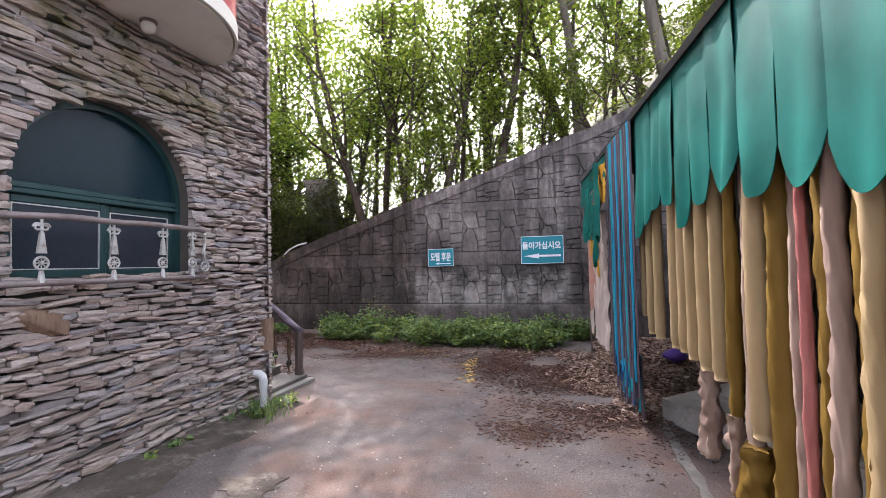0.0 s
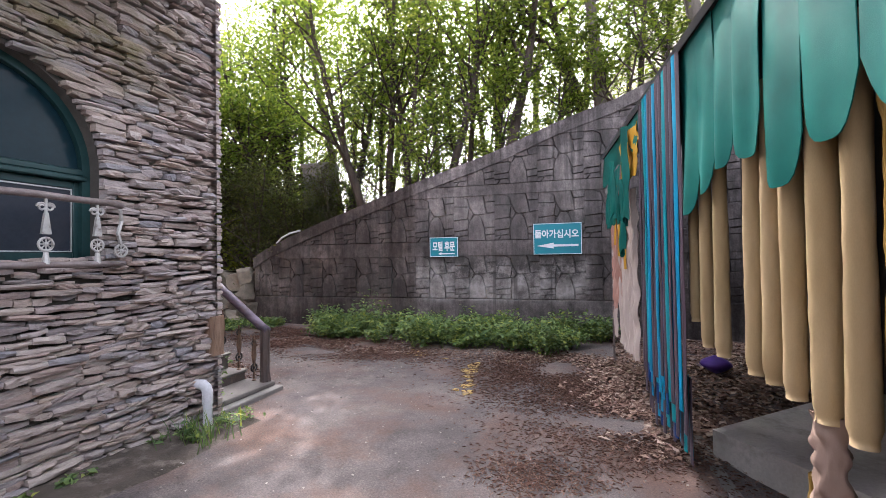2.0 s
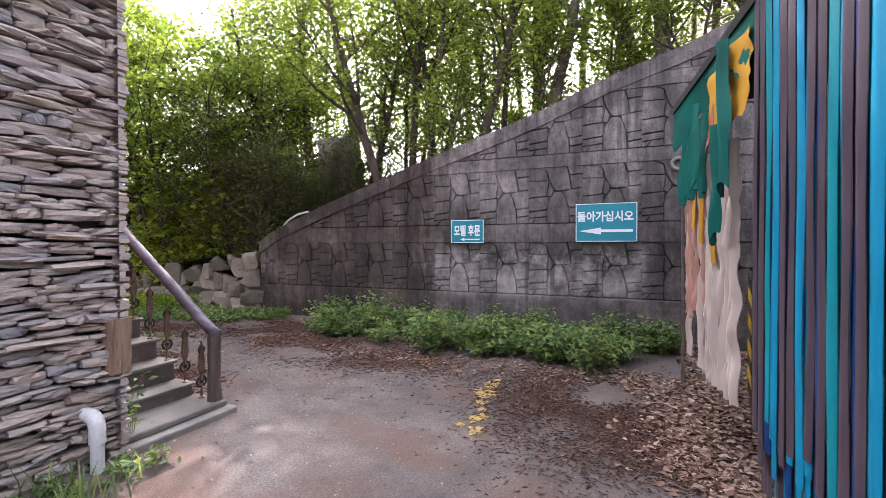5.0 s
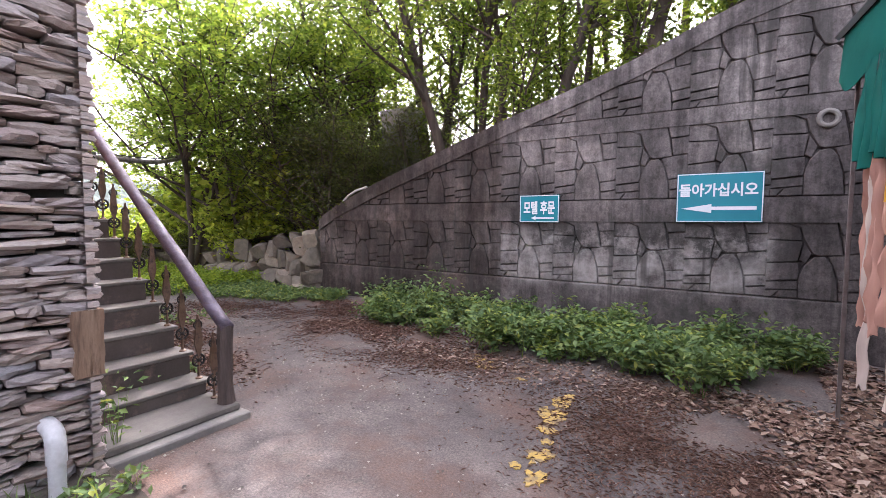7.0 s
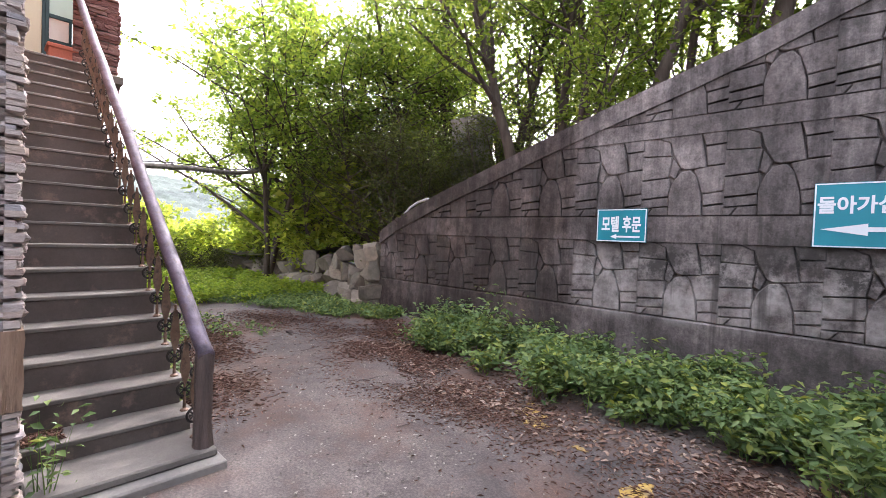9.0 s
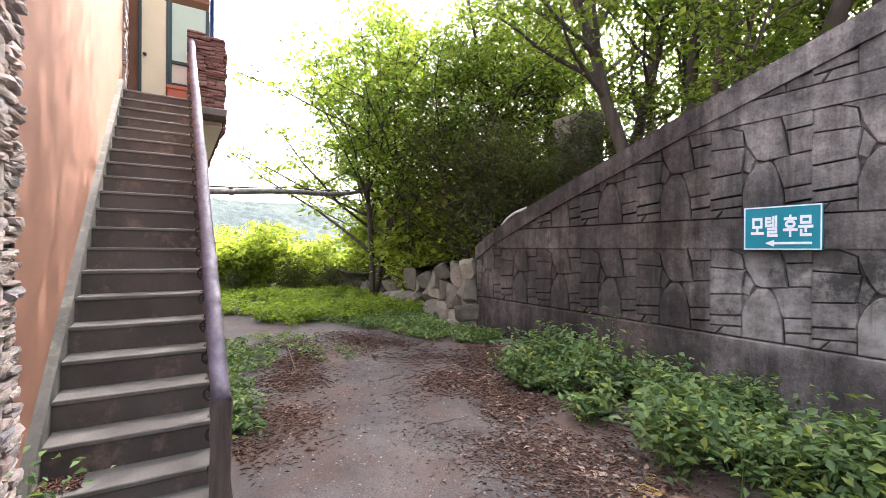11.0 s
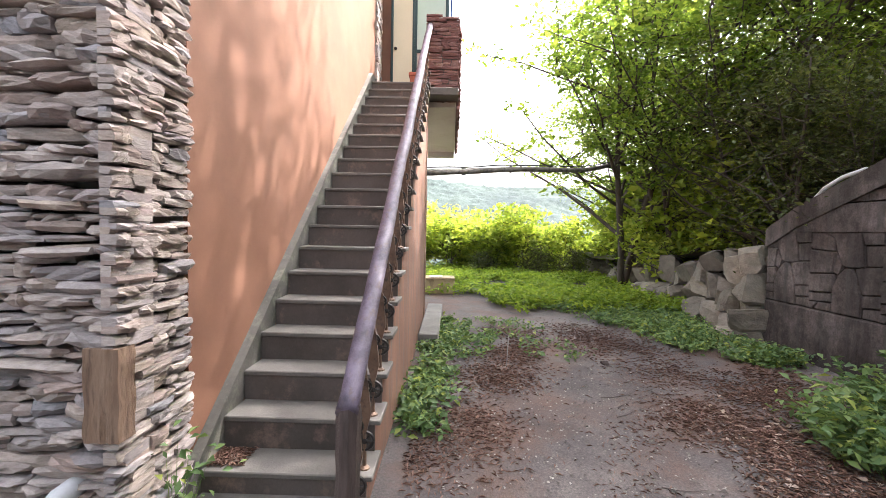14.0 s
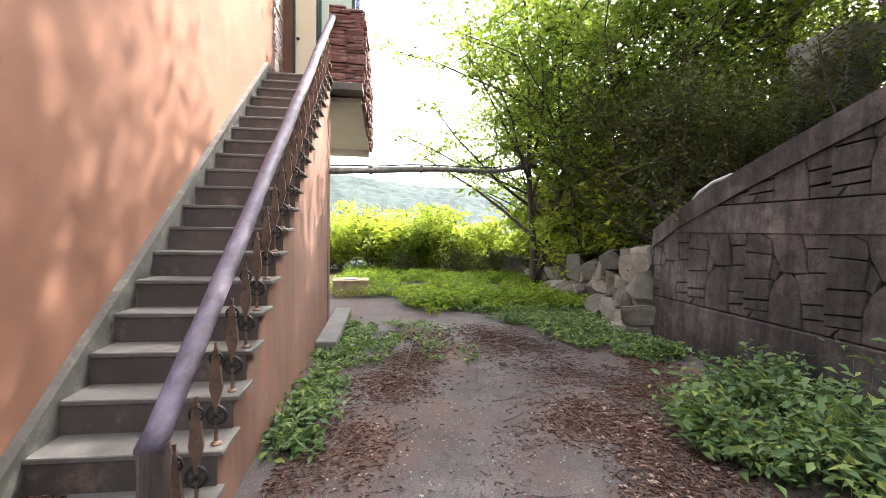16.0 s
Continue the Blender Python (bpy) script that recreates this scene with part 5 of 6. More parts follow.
# second bay: torn teal valance, orange-yellow cloth, pink and pale strips
tv = thing("torn_valance", (front(7.6), 7.6, 2.0), "torn teal valance with an orange-yellow cloth", "valance")
part("top_sheet", sheet(lambda u, v: (front(5.93 + 2.62 * u) - 0.03 - 0.05 * v * math.sin(9 * u), 5.93 + 2.62 * u, eave(5.93 + 2.62 * u) - v * (0.34 + 0.10 * math.sin(u * 17) + 0.14 * wob(u * 8, 0, 0) + 0.2 * max(0.0, u - 0.4) - 0.1 * (u < 0.35))), 30, 8, (0.004, 0, 0)), M_TEAL, tv)
for i in range(8):
    y = 7.02 + 0.13 * i
    part("torn_strip", sheet(lambda u, v, y=y, i=i: (front(y) - 0.05 - 0.05 * math.sin(math.pi * u) * (0.4 + 0.6 * v) + 0.03 * wob(v * 2, i, u), y + (0.15 - 0.05 * v) * (u - 0.5) + 0.03 * wob(v * 1.5, i, 3), 2.72 - (0.68 + 0.05 * math.sin(i * 2.3)) * v), 6, 14, (0.004, 0, 0)), M_TEAL, tv)
for i, (y, w, zt, zb) in enumerate(((6.28, 0.2, 3.0, 1.98), (6.38, 0.16, 2.45, 1.64), (6.9, 0.2, 2.75, 2.1))):
    part("torn_flap", sheet(lambda u, v, y=y, w=w, zt=zt, zb=zb, i=i: (front(y) - 0.10 - 0.02 * i - 0.05 * math.sin(math.pi * u) + 0.02 * wob(u * 3, v * 3, i), y + w * (0.6 + 0.35 * math.sin(2.6 * v)) * (u - 0.5) + 0.05 * wob(v * 2, i, 5), zt + (zb + 0.05 * math.sin(5 * u + i) - zt) * v), 8, 16, (0.004, 0, 0)), M_TEAL, tv, "curled teal vinyl flap")
part("yellow_cloth", sheet(lambda u, v: (front(5.97 + 0.93 * u) - 0.06 + 0.04 * wob(u * 4, v * 4, 0), 5.97 + 0.93 * u, 2.97 - (0.42 + 0.2 * math.sin(2.6 * u) + 0.1 * wob(u * 5, 1, 0)) * v), 12, 10, (0.004, 0, 0)), M_YELLOWCLOTH, tv, "orange-yellow cloth")
for y, zb in ((6.78, 1.45), (7.15, 1.6), (7.42, 1.75)):
    part("yellow_tail", ribbon(y, 0.09, 2.5, zb, 0.0, 240 + y, 0.03), M_YELLOWCLOTH, tv, "orange-yellow cloth tail")
part("orange_patch", sheet(lambda u, v: (front(6.6) - 0.13, 6.42 + 0.36 * u, 2.62 - 0.30 * u + 0.02 * math.sin(9 * u) - 0.16 * v * (1 - u)), 8, 4, (0.004, 0, 0)), M_CRIMSON, tv, "salmon-red cloth patch")
sc = thing("strip_curtain", (front(7.1), 7.1, 0.3), "hanging dusty pink and pale torn strips", "curtain")
for i in range(15):
    y = 6.40 + 1.55 * (i / 14) ** 1.05
    pale = i < 8 or i % 4 == 1
    wide = 0.15 if i < 2 else 0.095 if pale else 0.06
    zb = 0.44 + 0.06 * srng.random() if pale else 0.85 + 0.2 * srng.random()
    part("strip", sheet(lambda u, v, y=y, zb=zb, i=i, wide=wide: (front(y) + 0.02 * math.sin(i) + 0.035 * wob(u * 2, v * 9, i) - 0.04 * math.sin(3.1 * u), y + wide * (u - 0.5) * (0.85 + 0.45 * wob(v * 10, i, u * 2) + 0.2 * v) + 0.04 * wob(v * 3, i, 0), 2.35 + (zb + 0.06 * wob(u * 5, i, 2) - 2.35) * v), 6, 34, (0.004, 0, 0)), M_PALE if pale else M_PINK, sc, "pale pinkish strip" if pale else "dusty pink strip")

hz = thing("hazard_post", (1.15, 8.25, -0.05), "yellow and black striped square post", "post")
for i in range(9):
    z = -0.05 + 0.14 * i
    part("stripe", prism([(8.17, z), (8.33, z + 0.10), (8.33, z + 0.24), (8.17, z + 0.14)], "x", 1.10, 1.2), M_HAZ_Y if i % 2 else M_HAZ_K, hz, smooth=False)
solo("plastic_bag", sheet(lambda u, v: (1.78 + (0.19 * math.sin(math.pi * v) + 0.001) * (1 + 0.25 * wob(u * 6, v * 5, 2)) * math.cos(6.2832 * u), 8.1 + (0.22 * math.sin(math.pi * v) + 0.001) * (1 + 0.25 * wob(u * 6, v * 5, 7)) * math.sin(6.2832 * u), -0.04 + 0.26 * v), 14, 8), M_PURPLE, "crumpled purple plastic bag among dry leaves", "bag", smooth=True)

# ---- boulder wall ----
bw = thing("wall_boulders", (-12.5, 11.0, 0), "dry wall of rough quarried boulders", "boulder wall", kind="structure")
brng = np.random.default_rng(12)


b_data = [mesh_data("boulder", boulder(300 + i), M_BOULDER, False) for i in range(9)]


def boulder_line(s):
    return (-8.45 - 9.2 * s, 10.72 + 1.0 * s)


s = 0.0
while s < 1:
    w = 0.3 + 0.24 * brng.random()
    x, y = boulder_line(s)
    h = 1.25 - 0.6 * s + 0.12 * brng.normal()
    tiers = 3 if s < 0.3 else 2 if brng.random() < 0.8 else 1
    z = -0.1
    for t in range(tiers):
        hh = (h / tiers) * (0.85 + 0.3 * brng.random()) + 0.06
        m = Matrix.Translation((x + 0.05 * brng.normal(), y + 0.1 * t + 0.2 * (brng.random() - 0.5), z + hh / 2)) @ Euler((0.2 * brng.normal(), 0.2 * brng.normal(), 0.5 * brng.normal())).to_matrix().to_4x4() @ Matrix.Diagonal((w * 1.14, 0.5, hh * 1.1, 1))
        piece("boulder", b_data[int(brng.integers(9))], bw, m)
        z += hh * 0.93
    s += w / 9.2
for x, y, z, r in ((-8.35, 10.66, 0.3, 0.5), (-8.4, 10.7, 0.75, 0.5), (-8.42, 10.8, 1.2, 0.45), (-8.5, 10.45, 0.08, 0.3), (-17.9, 11.5, 0.2, 0.8)):
    piece("boulder", b_data[int(brng.integers(9))], bw, Matrix.Translation((x, y, z)) @ Euler((0.1, 0.15, x)).to_matrix().to_4x4() @ Matrix.Diagonal((r, r, r * 1.05, 1)))
solo("concrete_post", join(box(-8.2, -7.28, 12.95, 13.5, 1.2, 4.55, 0.02), box(-8.24, -7.24, 12.92, 13.54, 4.42, 4.58, 0.015)), M_CONC, "tall grey concrete block among the shrubs", "concrete block")

# ---- pole across the path, box ----
ol = thing("overhead_pole", (-11.5, 8.2, 2.5), "crooked grey pole with cable between balcony and trees", "pole")
pp = [(-9.1 - 5.6 * t, 5.7 + 6.0 * t, 2.52 + 1.25 * t + 0.14 * math.sin(t * 7.5) * t - 0.12 * math.sin(3.14 * t)) for t in np.linspace(0, 1, 26)]
part("pole", tube(pp, [0.055 + 0.012 * wob(i * 0.8, 0, 0) for i in range(26)], 9), M_LOG, ol, smooth=True)
part("cable", tube([(x, y + 0.02, z + 0.085 + 0.02 * wob(i, 2, 0, 0.4)) for i, (x, y, z) in enumerate(pp)], 0.014, 6), M_BLACK, ol, "black cable")
for i in range(3, 26, 4):
    x, y, z = pp[i]
    part("tie", tube([(x - 0.01, y - 0.01, z), (x + 0.02, y + 0.02, z + 0.003)], 0.072, 9), M_BLACK, ol, "black tie")
bx = thing("box", (-12.8, 5.89, 0), "weathered cardboard box lying in the weeds", "box")
part("body", moved(box(-0.25, 0.25, -0.42, 0.42, 0.0, 0.36, 0.012), pose(-12.8, 5.89, 0.0, 0, 0, 4)), M_BOX, bx)
part("lid", moved(box(-0.26, 0.26, -0.43, 0.43, 0.36, 0.40, 0.008), pose(-12.8, 5.89, 0.0, 0, 1.5, 4)), M_BOX, bx)
part("flap", moved(box(-0.02, 0.16, -0.2, 0.12, 0.40, 0.43, 0.005), pose(-12.8, 5.89, 0.005, 0, 2, 9)), M_WHITE, bx, "pale torn paper flap")

# ---- plants ----
def leaves(centres, size, rng, flat=0.5, aspect=0.55, fold=0.25):
    """Folded diamond leaves at the centres: four corners, two triangles each."""
    n = len(centres)
    d = rng.normal(size=(n, 3))
    d[:, 2] *= 1 - flat
    d /= np.linalg.norm(d, axis=1)[:, None] + 1e-9
    up = rng.normal(size=(n, 3)) * (1 - flat) + np.array((0, 0, 1.0))
    s = np.cross(d, up)
    s /= np.linalg.norm(s, axis=1)[:, None] + 1e-9
    nn = np.cross(s, d)
    L = size * (0.6 + 0.8 * rng.random(n))[:, None]
    c = np.asarray(centres)
    v = np.stack([c - d * L * 0.5, c + s * L * aspect * 0.5 + nn * L * fold * 0.3, c + d * L * 0.5 - nn * L * 0.12, c - s * L * aspect * 0.5 + nn * L * fold * 0.3], 1).reshape(-1, 3)
    b = np.arange(n)[:, None] * 4
    f = np.concatenate([b + np.array((0, 1, 2)), b + np.array((0, 2, 3))], 1).reshape(-1, 3)
    return v, f


def limb(p0, d, length, r0, rng, bend=0.25, n=7):
    pts = [np.array(p0, float)]
    d = np.array(d, float)
    for i in range(n - 1):
        d = d + bend * rng.normal(size=3) * np.array((1, 1, 0.6)) * 0.5 + np.array((0, 0, 0.04))
        d /= np.linalg.norm(d)
        pts.append(pts[-1] + d * length / (n - 1))
    return np.array(pts), r0 * np.linspace(1, 0.22, n)


def tree_variant(name, label, seed, height, r, crown_from, spread, n_leaf, leaf, bark, leafmat, lean=0.06, limbs=16, clump=0.55, stems=1):
    """A tree with its base at the origin: trunk and limbs, and a crown of many leaves in loose clumps."""
    rng = np.random.default_rng(seed)
    wood, tips = [], []
    for st_i in range(stems):
        a = rng.random() * 6.28
        base = (0.12 * math.cos(a) * (stems > 1), 0.12 * math.sin(a) * (stems > 1), -0.25)
        d0 = np.array((lean * rng.normal() + 0.18 * math.cos(a) * (stems > 1), lean * rng.normal() + 0.18 * math.sin(a) * (stems > 1), 1.0))
        tp, tr = limb(base, d0, height * (0.85 + 0.15 * rng.random()), r, rng, 0.12, 12)
        wood.append(tube(tp, tr, 8))
        for i in range(limbs):
            t = crown_from + (1 - crown_from) * (i + rng.random()) / limbs
            k = t * (len(tp) - 1)
            j = min(int(k), len(tp) - 2)
            p = tp[j] + (tp[j + 1] - tp[j]) * (k - j)
            b = rng.random() * 6.28
            ln = spread * (1.1 - 0.65 * t) * (0.6 + 0.6 * rng.random())
            lp, lr = limb(p, (math.cos(b), math.sin(b), 0.35 + 0.5 * rng.random()), ln, r * (1 - t) * 0.55 + 0.012, rng, 0.3, 6)
            wood.append(tube(lp, lr, 5, False))
            for q in lp[2:]:
                tips.append(q)
            for _ in range(2):
                m = lp[int(rng.integers(2, 5))]
                b2 = rng.random() * 6.28
                sp, sr2 = limb(m, (math.cos(b2), math.sin(b2), 0.2 + 0.4 * rng.random()), ln * 0.5, 0.014, rng, 0.35, 4)
                wood.append(tube(sp, sr2, 4, False))
                tips += list(sp[1:])
    tips = np.array(tips)
    c = tips[rng.integers(len(tips), size=n_leaf)] + clump * rng.normal(size=(n_leaf, 3)) * np.array((0.55, 0.55, 0.3))
    t = thing(name, (0, 0, 0), label, "tree" if "tree" in name else "shrub")
    part("trunk", join(*wood), bark, t, smooth=True)
    part("crown", leaves(c, leaf, rng), leafmat, t, smooth=False)
    return t


def put(ob, spots, first=True):
    """Set a variant on the first spot, and copies of it on the others: x, y, z, turn, size."""
    for i, (x, y, z, turn, k) in enumerate(spots):
        m = Matrix.Translation((x, y, z)) @ Matrix.Rotation(turn, 4, "Z") @ Matrix.Diagonal((k, k, k, 1))
        if i == 0:
            keep = m
        else:
            c = copy_thing(ob, Matrix.Identity(4))
            c.matrix_basis = m
    ob.matrix_basis = keep


trng = np.random.default_rng(77)
LTREE = "slender woodland tree with a thin bright green crown"
va = tree_variant("tree", LTREE, 1, 12.0, 0.12, 0.28, 2.9, 3800, 0.13, M_TRUNK, M_LEAF, 0.06, 20, 0.75)
vb = tree_variant("tree", LTREE, 2, 11.0, 0.09, 0.22, 2.7, 3500, 0.125, M_TRUNK, M_LEAF, 0.12, 20, 0.75)
vc = tree_variant("tree", "tall grey-barked woodland tree with sparse leaves", 3, 13.5, 0.16, 0.30, 3.2, 2900, 0.14, M_TRUNK2, M_LEAF, 0.05, 20, 0.8)
vd = tree_variant("tree", "leaning dark-stemmed woodland tree with light leaves", 4, 9.0, 0.14, 0.24, 2.9, 2900, 0.13, M_TRUNK, M_LEAF, 0.22, 18, 0.7)


def spot(x, y, k=1.0):
    return (x, y, slope_z(x, y) if y > 10.9 else ground_z(x, y), trng.random() * 6.28, k * (0.85 + 0.3 * trng.random()))


put(va, [spot(*p) for p in ((-5.9, 14.3), (-8.6, 17.0), (-3.4, 18.5), (0.2, 16.5), (3.6, 15.4), (-12.0, 18.5), (6.5, 20.0), (-1.0, 24.0), (-16.0, 22.0), (-6.5, 26.0), (-9.4, 14.2), (-11.8, 15.0), (-13.2, 17.0), (-15.6, 16.2), (-7.6, 17.8))])
put(vb, [spot(*p) for p in ((-4.6, 12.6), (-6.9, 15.8), (-2.3, 14.6), (1.6, 13.6), (-9.9, 15.2), (5.2, 13.2), (-4.2, 22.0), (2.0, 20.0), (-13.5, 15.5), (-10.5, 22.0), (4.4, 25.0)  , (-3.9, 15.8), (-6.2, 20.4), (-0.4, 21.5), (-8.6, 19.0), (-2.9, 13.2), (2.6, 15.6), (-9.4, 17.6), (-5.0, 14.0))])
put(vc, [spot(*p) for p in ((-7.9, 15.0), (0.6, 12.7), (-5.2, 17.2), (2.9, 12.6), (-11.2, 16.4), (-1.6, 19.6), (5.8, 16.4), (-14.8, 18.6), (-8.0, 21.0), (8.0, 14.0))])
put(vd, [spot(*p) for p in ((-1.75, 12.2), (-3.3, 12.1), (-5.6, 12.4), (0.4, 14.2), (-7.2, 13.4), (3.2, 17.6), (-9.0, 13.0), (-2.6, 16.4))])

# light-leaved understory on the slope
us = tree_variant("shrub", "thin understory shrub with light green leaves on the slope", 9, 3.2, 0.04, 0.15, 1.3, 2600, 0.11, M_TRUNK, M_LEAF, 0.25, 7, 0.4, 3)
put(us, [spot(*p) for p in ((-4.0, 11.6), (-2.2, 12.8), (-0.6, 13.2), (1.0, 12.0), (2.2, 13.0), (-3.2, 14.6), (-5.0, 15.4), (-7.6, 14.4), (0.0, 15.2), (3.6, 13.8), (-10.0, 16.8), (-1.4, 17.2), (-6.2, 18.8), (-12.6, 17.2), (4.6, 18.4), (-3.6, 20.2), (1.6, 22.4))])

# dark shrubs beside the wall's low end
ds = tree_variant("shrub", "dense dark small-leaved shrub behind the boulders", 14, 3.6, 0.05, 0.08, 1.7, 8000, 0.08, M_TRUNK, M_LEAF_DARK, 0.2, 12, 0.5, 4)
put(ds, [(-9.0, 12.0, 1.0, 0.4, 1.0), (-10.1, 12.3, 1.0, 2.0, 1.12), (-11.2, 12.6, 0.9, 4.0, 1.15), (-8.2, 12.15, 1.5, 3.0, 0.55), (-7.75, 12.2, 1.7, 1.9, 0.6), (-6.75, 12.9, 2.0, 4.6, 0.75), (-10.4, 13.2, 1.0, 5.5, 1.0)])

# trees and bushes at the path's end, their leaf colours brightened as if sunlit
bt = tree_variant("tree", "spreading tree with layered foliage coloured bright green as if sunlit", 23, 7.2, 0.07, 0.20, 3.9, 15000, 0.115, M_TRUNK, M_LEAF_BRIGHT, 0.12, 16, 0.3, 3)
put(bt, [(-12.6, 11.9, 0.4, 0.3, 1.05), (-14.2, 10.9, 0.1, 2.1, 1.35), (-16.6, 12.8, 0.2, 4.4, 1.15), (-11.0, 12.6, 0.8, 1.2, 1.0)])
bs = tree_variant("shrub", "bush at the end of the yard, coloured yellow-green as if sunlit", 31, 2.6, 0.03, 0.08, 1.7, 2800, 0.17, M_TRUNK, M_HEDGE, 0.4, 8, 0.4, 3)
bush = []
for i in range(30):
    y = -1.0 + 16.0 * (i % 15) / 14 + 0.5 * trng.normal()
    x = -18.3 - 2.4 * (i // 15) - 0.8 * trng.random()
    bush.append((x, y, ground_z(x, y) - 0.15, trng.random() * 6.28, 0.78 + 0.35 * trng.random()))
for x, y, k in ((-11.4, 12.9, 1.3), (-12.6, 13.2, 1.5), (-13.8, 13.0, 1.4), (-15.0, 13.6, 1.6), (-16.2, 13.2, 1.5), (-10.4, 13.9, 1.5), (-13.0, 15.0, 1.8), (-9.2, 15.0, 1.6), (-15.6, 12.3, 1.1), (-12.0, 11.9, 0.9), (-17.4, 13.0, 1.3)):
    bush.append((x, y, 0.2, trng.random() * 6.28, k))
put(bs, bush)
low = tree_variant("shrub", "low dark bush with reddish stems in the hedge", 33, 1.5, 0.03, 0.05, 0.9, 3000, 0.08, M_TRUNK, M_LEAF_DARK, 0.3, 7, 0.3, 4)
put(low, [(-17.2, 9.3, -0.1, 0.3, 0.85), (-17.4, 7.4, -0.1, 1.3, 0.7), (-17.0, 10.4, -0.1, 2.3, 0.8), (-15.0, 11.6, 0.2, 4, 0.9)])


# ---- low growth: one mesh a patch ----
def weed_patch(name, spots, mat, label, leaf, height, per, rng, spread=0.16):
    """Leafy stems at the spots."""
    cs, st_v, st_f = [], [], []
    n0 = 0
    for x, y, k in spots:
        h = height * k * (0.6 + 0.7 * rng.random())
        n_st = 3
        for j in range(n_st):
            a = rng.random() * 6.28
            top = np.array((x + spread * k * math.cos(a) * rng.random() * 1.6, y + spread * k * math.sin(a) * rng.random() * 1.6, ground_z(x, y) + h * (0.75 + 0.4 * rng.random())))
            b0 = np.array((x, y, ground_z(x, y)))
            w = 0.004
            st_v += [b0 + (w, 0, 0), b0 - (w, 0, 0), top, b0 + (0, w, 0), b0 - (0, w, 0), top]
            st_f += [(n0, n0 + 1, n0 + 2), (n0 + 3, n0 + 4, n0 + 5)]
            n0 += 6
            t = 0.25 + 0.78 * rng.random(per) ** 0.7
            p = b0 + (top - b0) * t[:, None]
            cs.append(p + rng.normal(size=(per, 3)) * np.array((1, 1, 0.25)) * (0.075 * k) + np.array((0, 0, 0.0)))
    c = np.concatenate(cs)
    v, f = leaves(c, leaf, rng, 0.6, 0.5, 0.35)
    ob = solo(name, (v, f), mat, label, "weeds", "stuff", smooth=False)
    part("stems", (np.array(st_v), np.array(st_f)), mat, ob, smooth=False, kind="stuff")
    return ob


grng = np.random.default_rng(3)


def scatter(n, x0, x1, y_lo, y_hi, dens=None):
    out = []
    while len(out) < n:
        x, y = x0 + (x1 - x0) * grng.random(), 0
        a, b = y_lo(x), y_hi(x)
        y = a + (b - a) * grng.random()
        if dens is None or grng.random() < dens(x, y):
            out.append((x, y, 0.7 + 0.5 * grng.random()))
    return out


edge_y = lambda x: float(np.interp(x, (-5.75, -5.5, -5.0, -4.4, -4.2, -3.9, -3.8, -3.5, -3.4, -3.0, -2.7, -1.5, -0.4, 0.0, 0.6), (10.4, 9.35, 9.0, 8.95, 9.4, 9.35, 8.75, 8.7, 9.2, 9.1, 8.55, 8.75, 8.55, 9.3, 10.0)))
lumpy = lambda x, y: 0.03 + 2.2 * (0.18 + wob(x, y, 4, 1.5))
weed_patch("weeds", scatter(390, -5.7, 0.5, edge_y, lambda x: 10.45, lumpy), M_WEED, "bed of leafy green weeds along the wall foot", 0.085, 0.34, 20, grng)
weed_patch("weeds", [(-4.3 + 0.1 * grng.normal(), 9.6 + 0.1 * grng.normal(), 1.8) for _ in range(8)] + [(-2.9 + 0.14 * grng.normal(), 8.75 + 0.1 * grng.normal(), 1.3) for _ in range(10)] + [(-0.5 + 0.12 * grng.normal(), 8.6 + 0.12 * grng.normal(), 1.4) for _ in range(7)] + [(-2.0 + 0.2 * grng.normal(), 9.2 + 0.2 * grng.normal(), 1.4) for _ in range(10)], M_WEED, "taller leafy weeds in the wall-foot bed", 0.085, 0.36, 20, grng)
weed_patch("ground_cover", scatter(500, -12.5, -7.1, lambda x: float(np.interp(x, (-12.5, -9.5, -8.3, -7.4, -6.9), (7.2, 8.8, 9.2, 9.65, 10.4))), lambda x: 10.55, lambda x, y: 0.05 + 1.5 * (0.4 + wob(x, y, 8, 1.1))), M_WEED, "low green ground cover before the boulders", 0.07, 0.13, 11, grng)
weed_patch("ground_cover", scatter(1300, -19.0, -10.2, lambda x: 5.4 if x < -12.2 else 7.2, lambda x: 11.2, lambda x, y: 0.15 + 1.0 * (0.5 + wob(x, y, 1, 0.6))), M_GRASS, "ground cover with sunlight in its yellow-green colour", 0.10, 0.24, 10, grng)
weed_patch("ground_cover", scatter(90, -9.3, -4.9, lambda x: 5.88, lambda x: float(np.interp(x, (-9.3, -8.6, -7.6, -6.8, -6.0, -4.9), (6.5, 6.95, 6.7, 6.35, 6.2, 6.05))), lambda x, y: 0.05 + 1.4 * (0.4 + wob(x, y, 2, 1.8))), M_WEED, "creeping green weeds along the stair flank", 0.08, 0.09, 11, grng)
weed_patch("ground_cover", scatter(20, -9.6, -7.2, lambda x: 6.8, lambda x: 7.9), M_WEED, "scattered low weeds on broken asphalt", 0.07, 0.09, 8, grng)
weed_patch("tower_weeds", [(-3.35 + 0.14 * grng.random(), 4.2 + 0.75 * grng.random(), 0.7) for _ in range(9)] + [(-3.55, 2.2 + 2.2 * grng.random(), 0.35) for _ in range(8)], M_WEED, "small weeds at the tower foot", 0.06, 0.2, 7, grng, 0.1)
weed_patch("step_weeds", [(-3.7 - 0.08 * grng.random(), 4.93 + 0.06 * grng.random(), 0.8) for _ in range(3)], M_WEED, "thin weeds growing beside the lowest steps", 0.06, 0.55, 7, grng, 0.14)
gv, gf = [], []
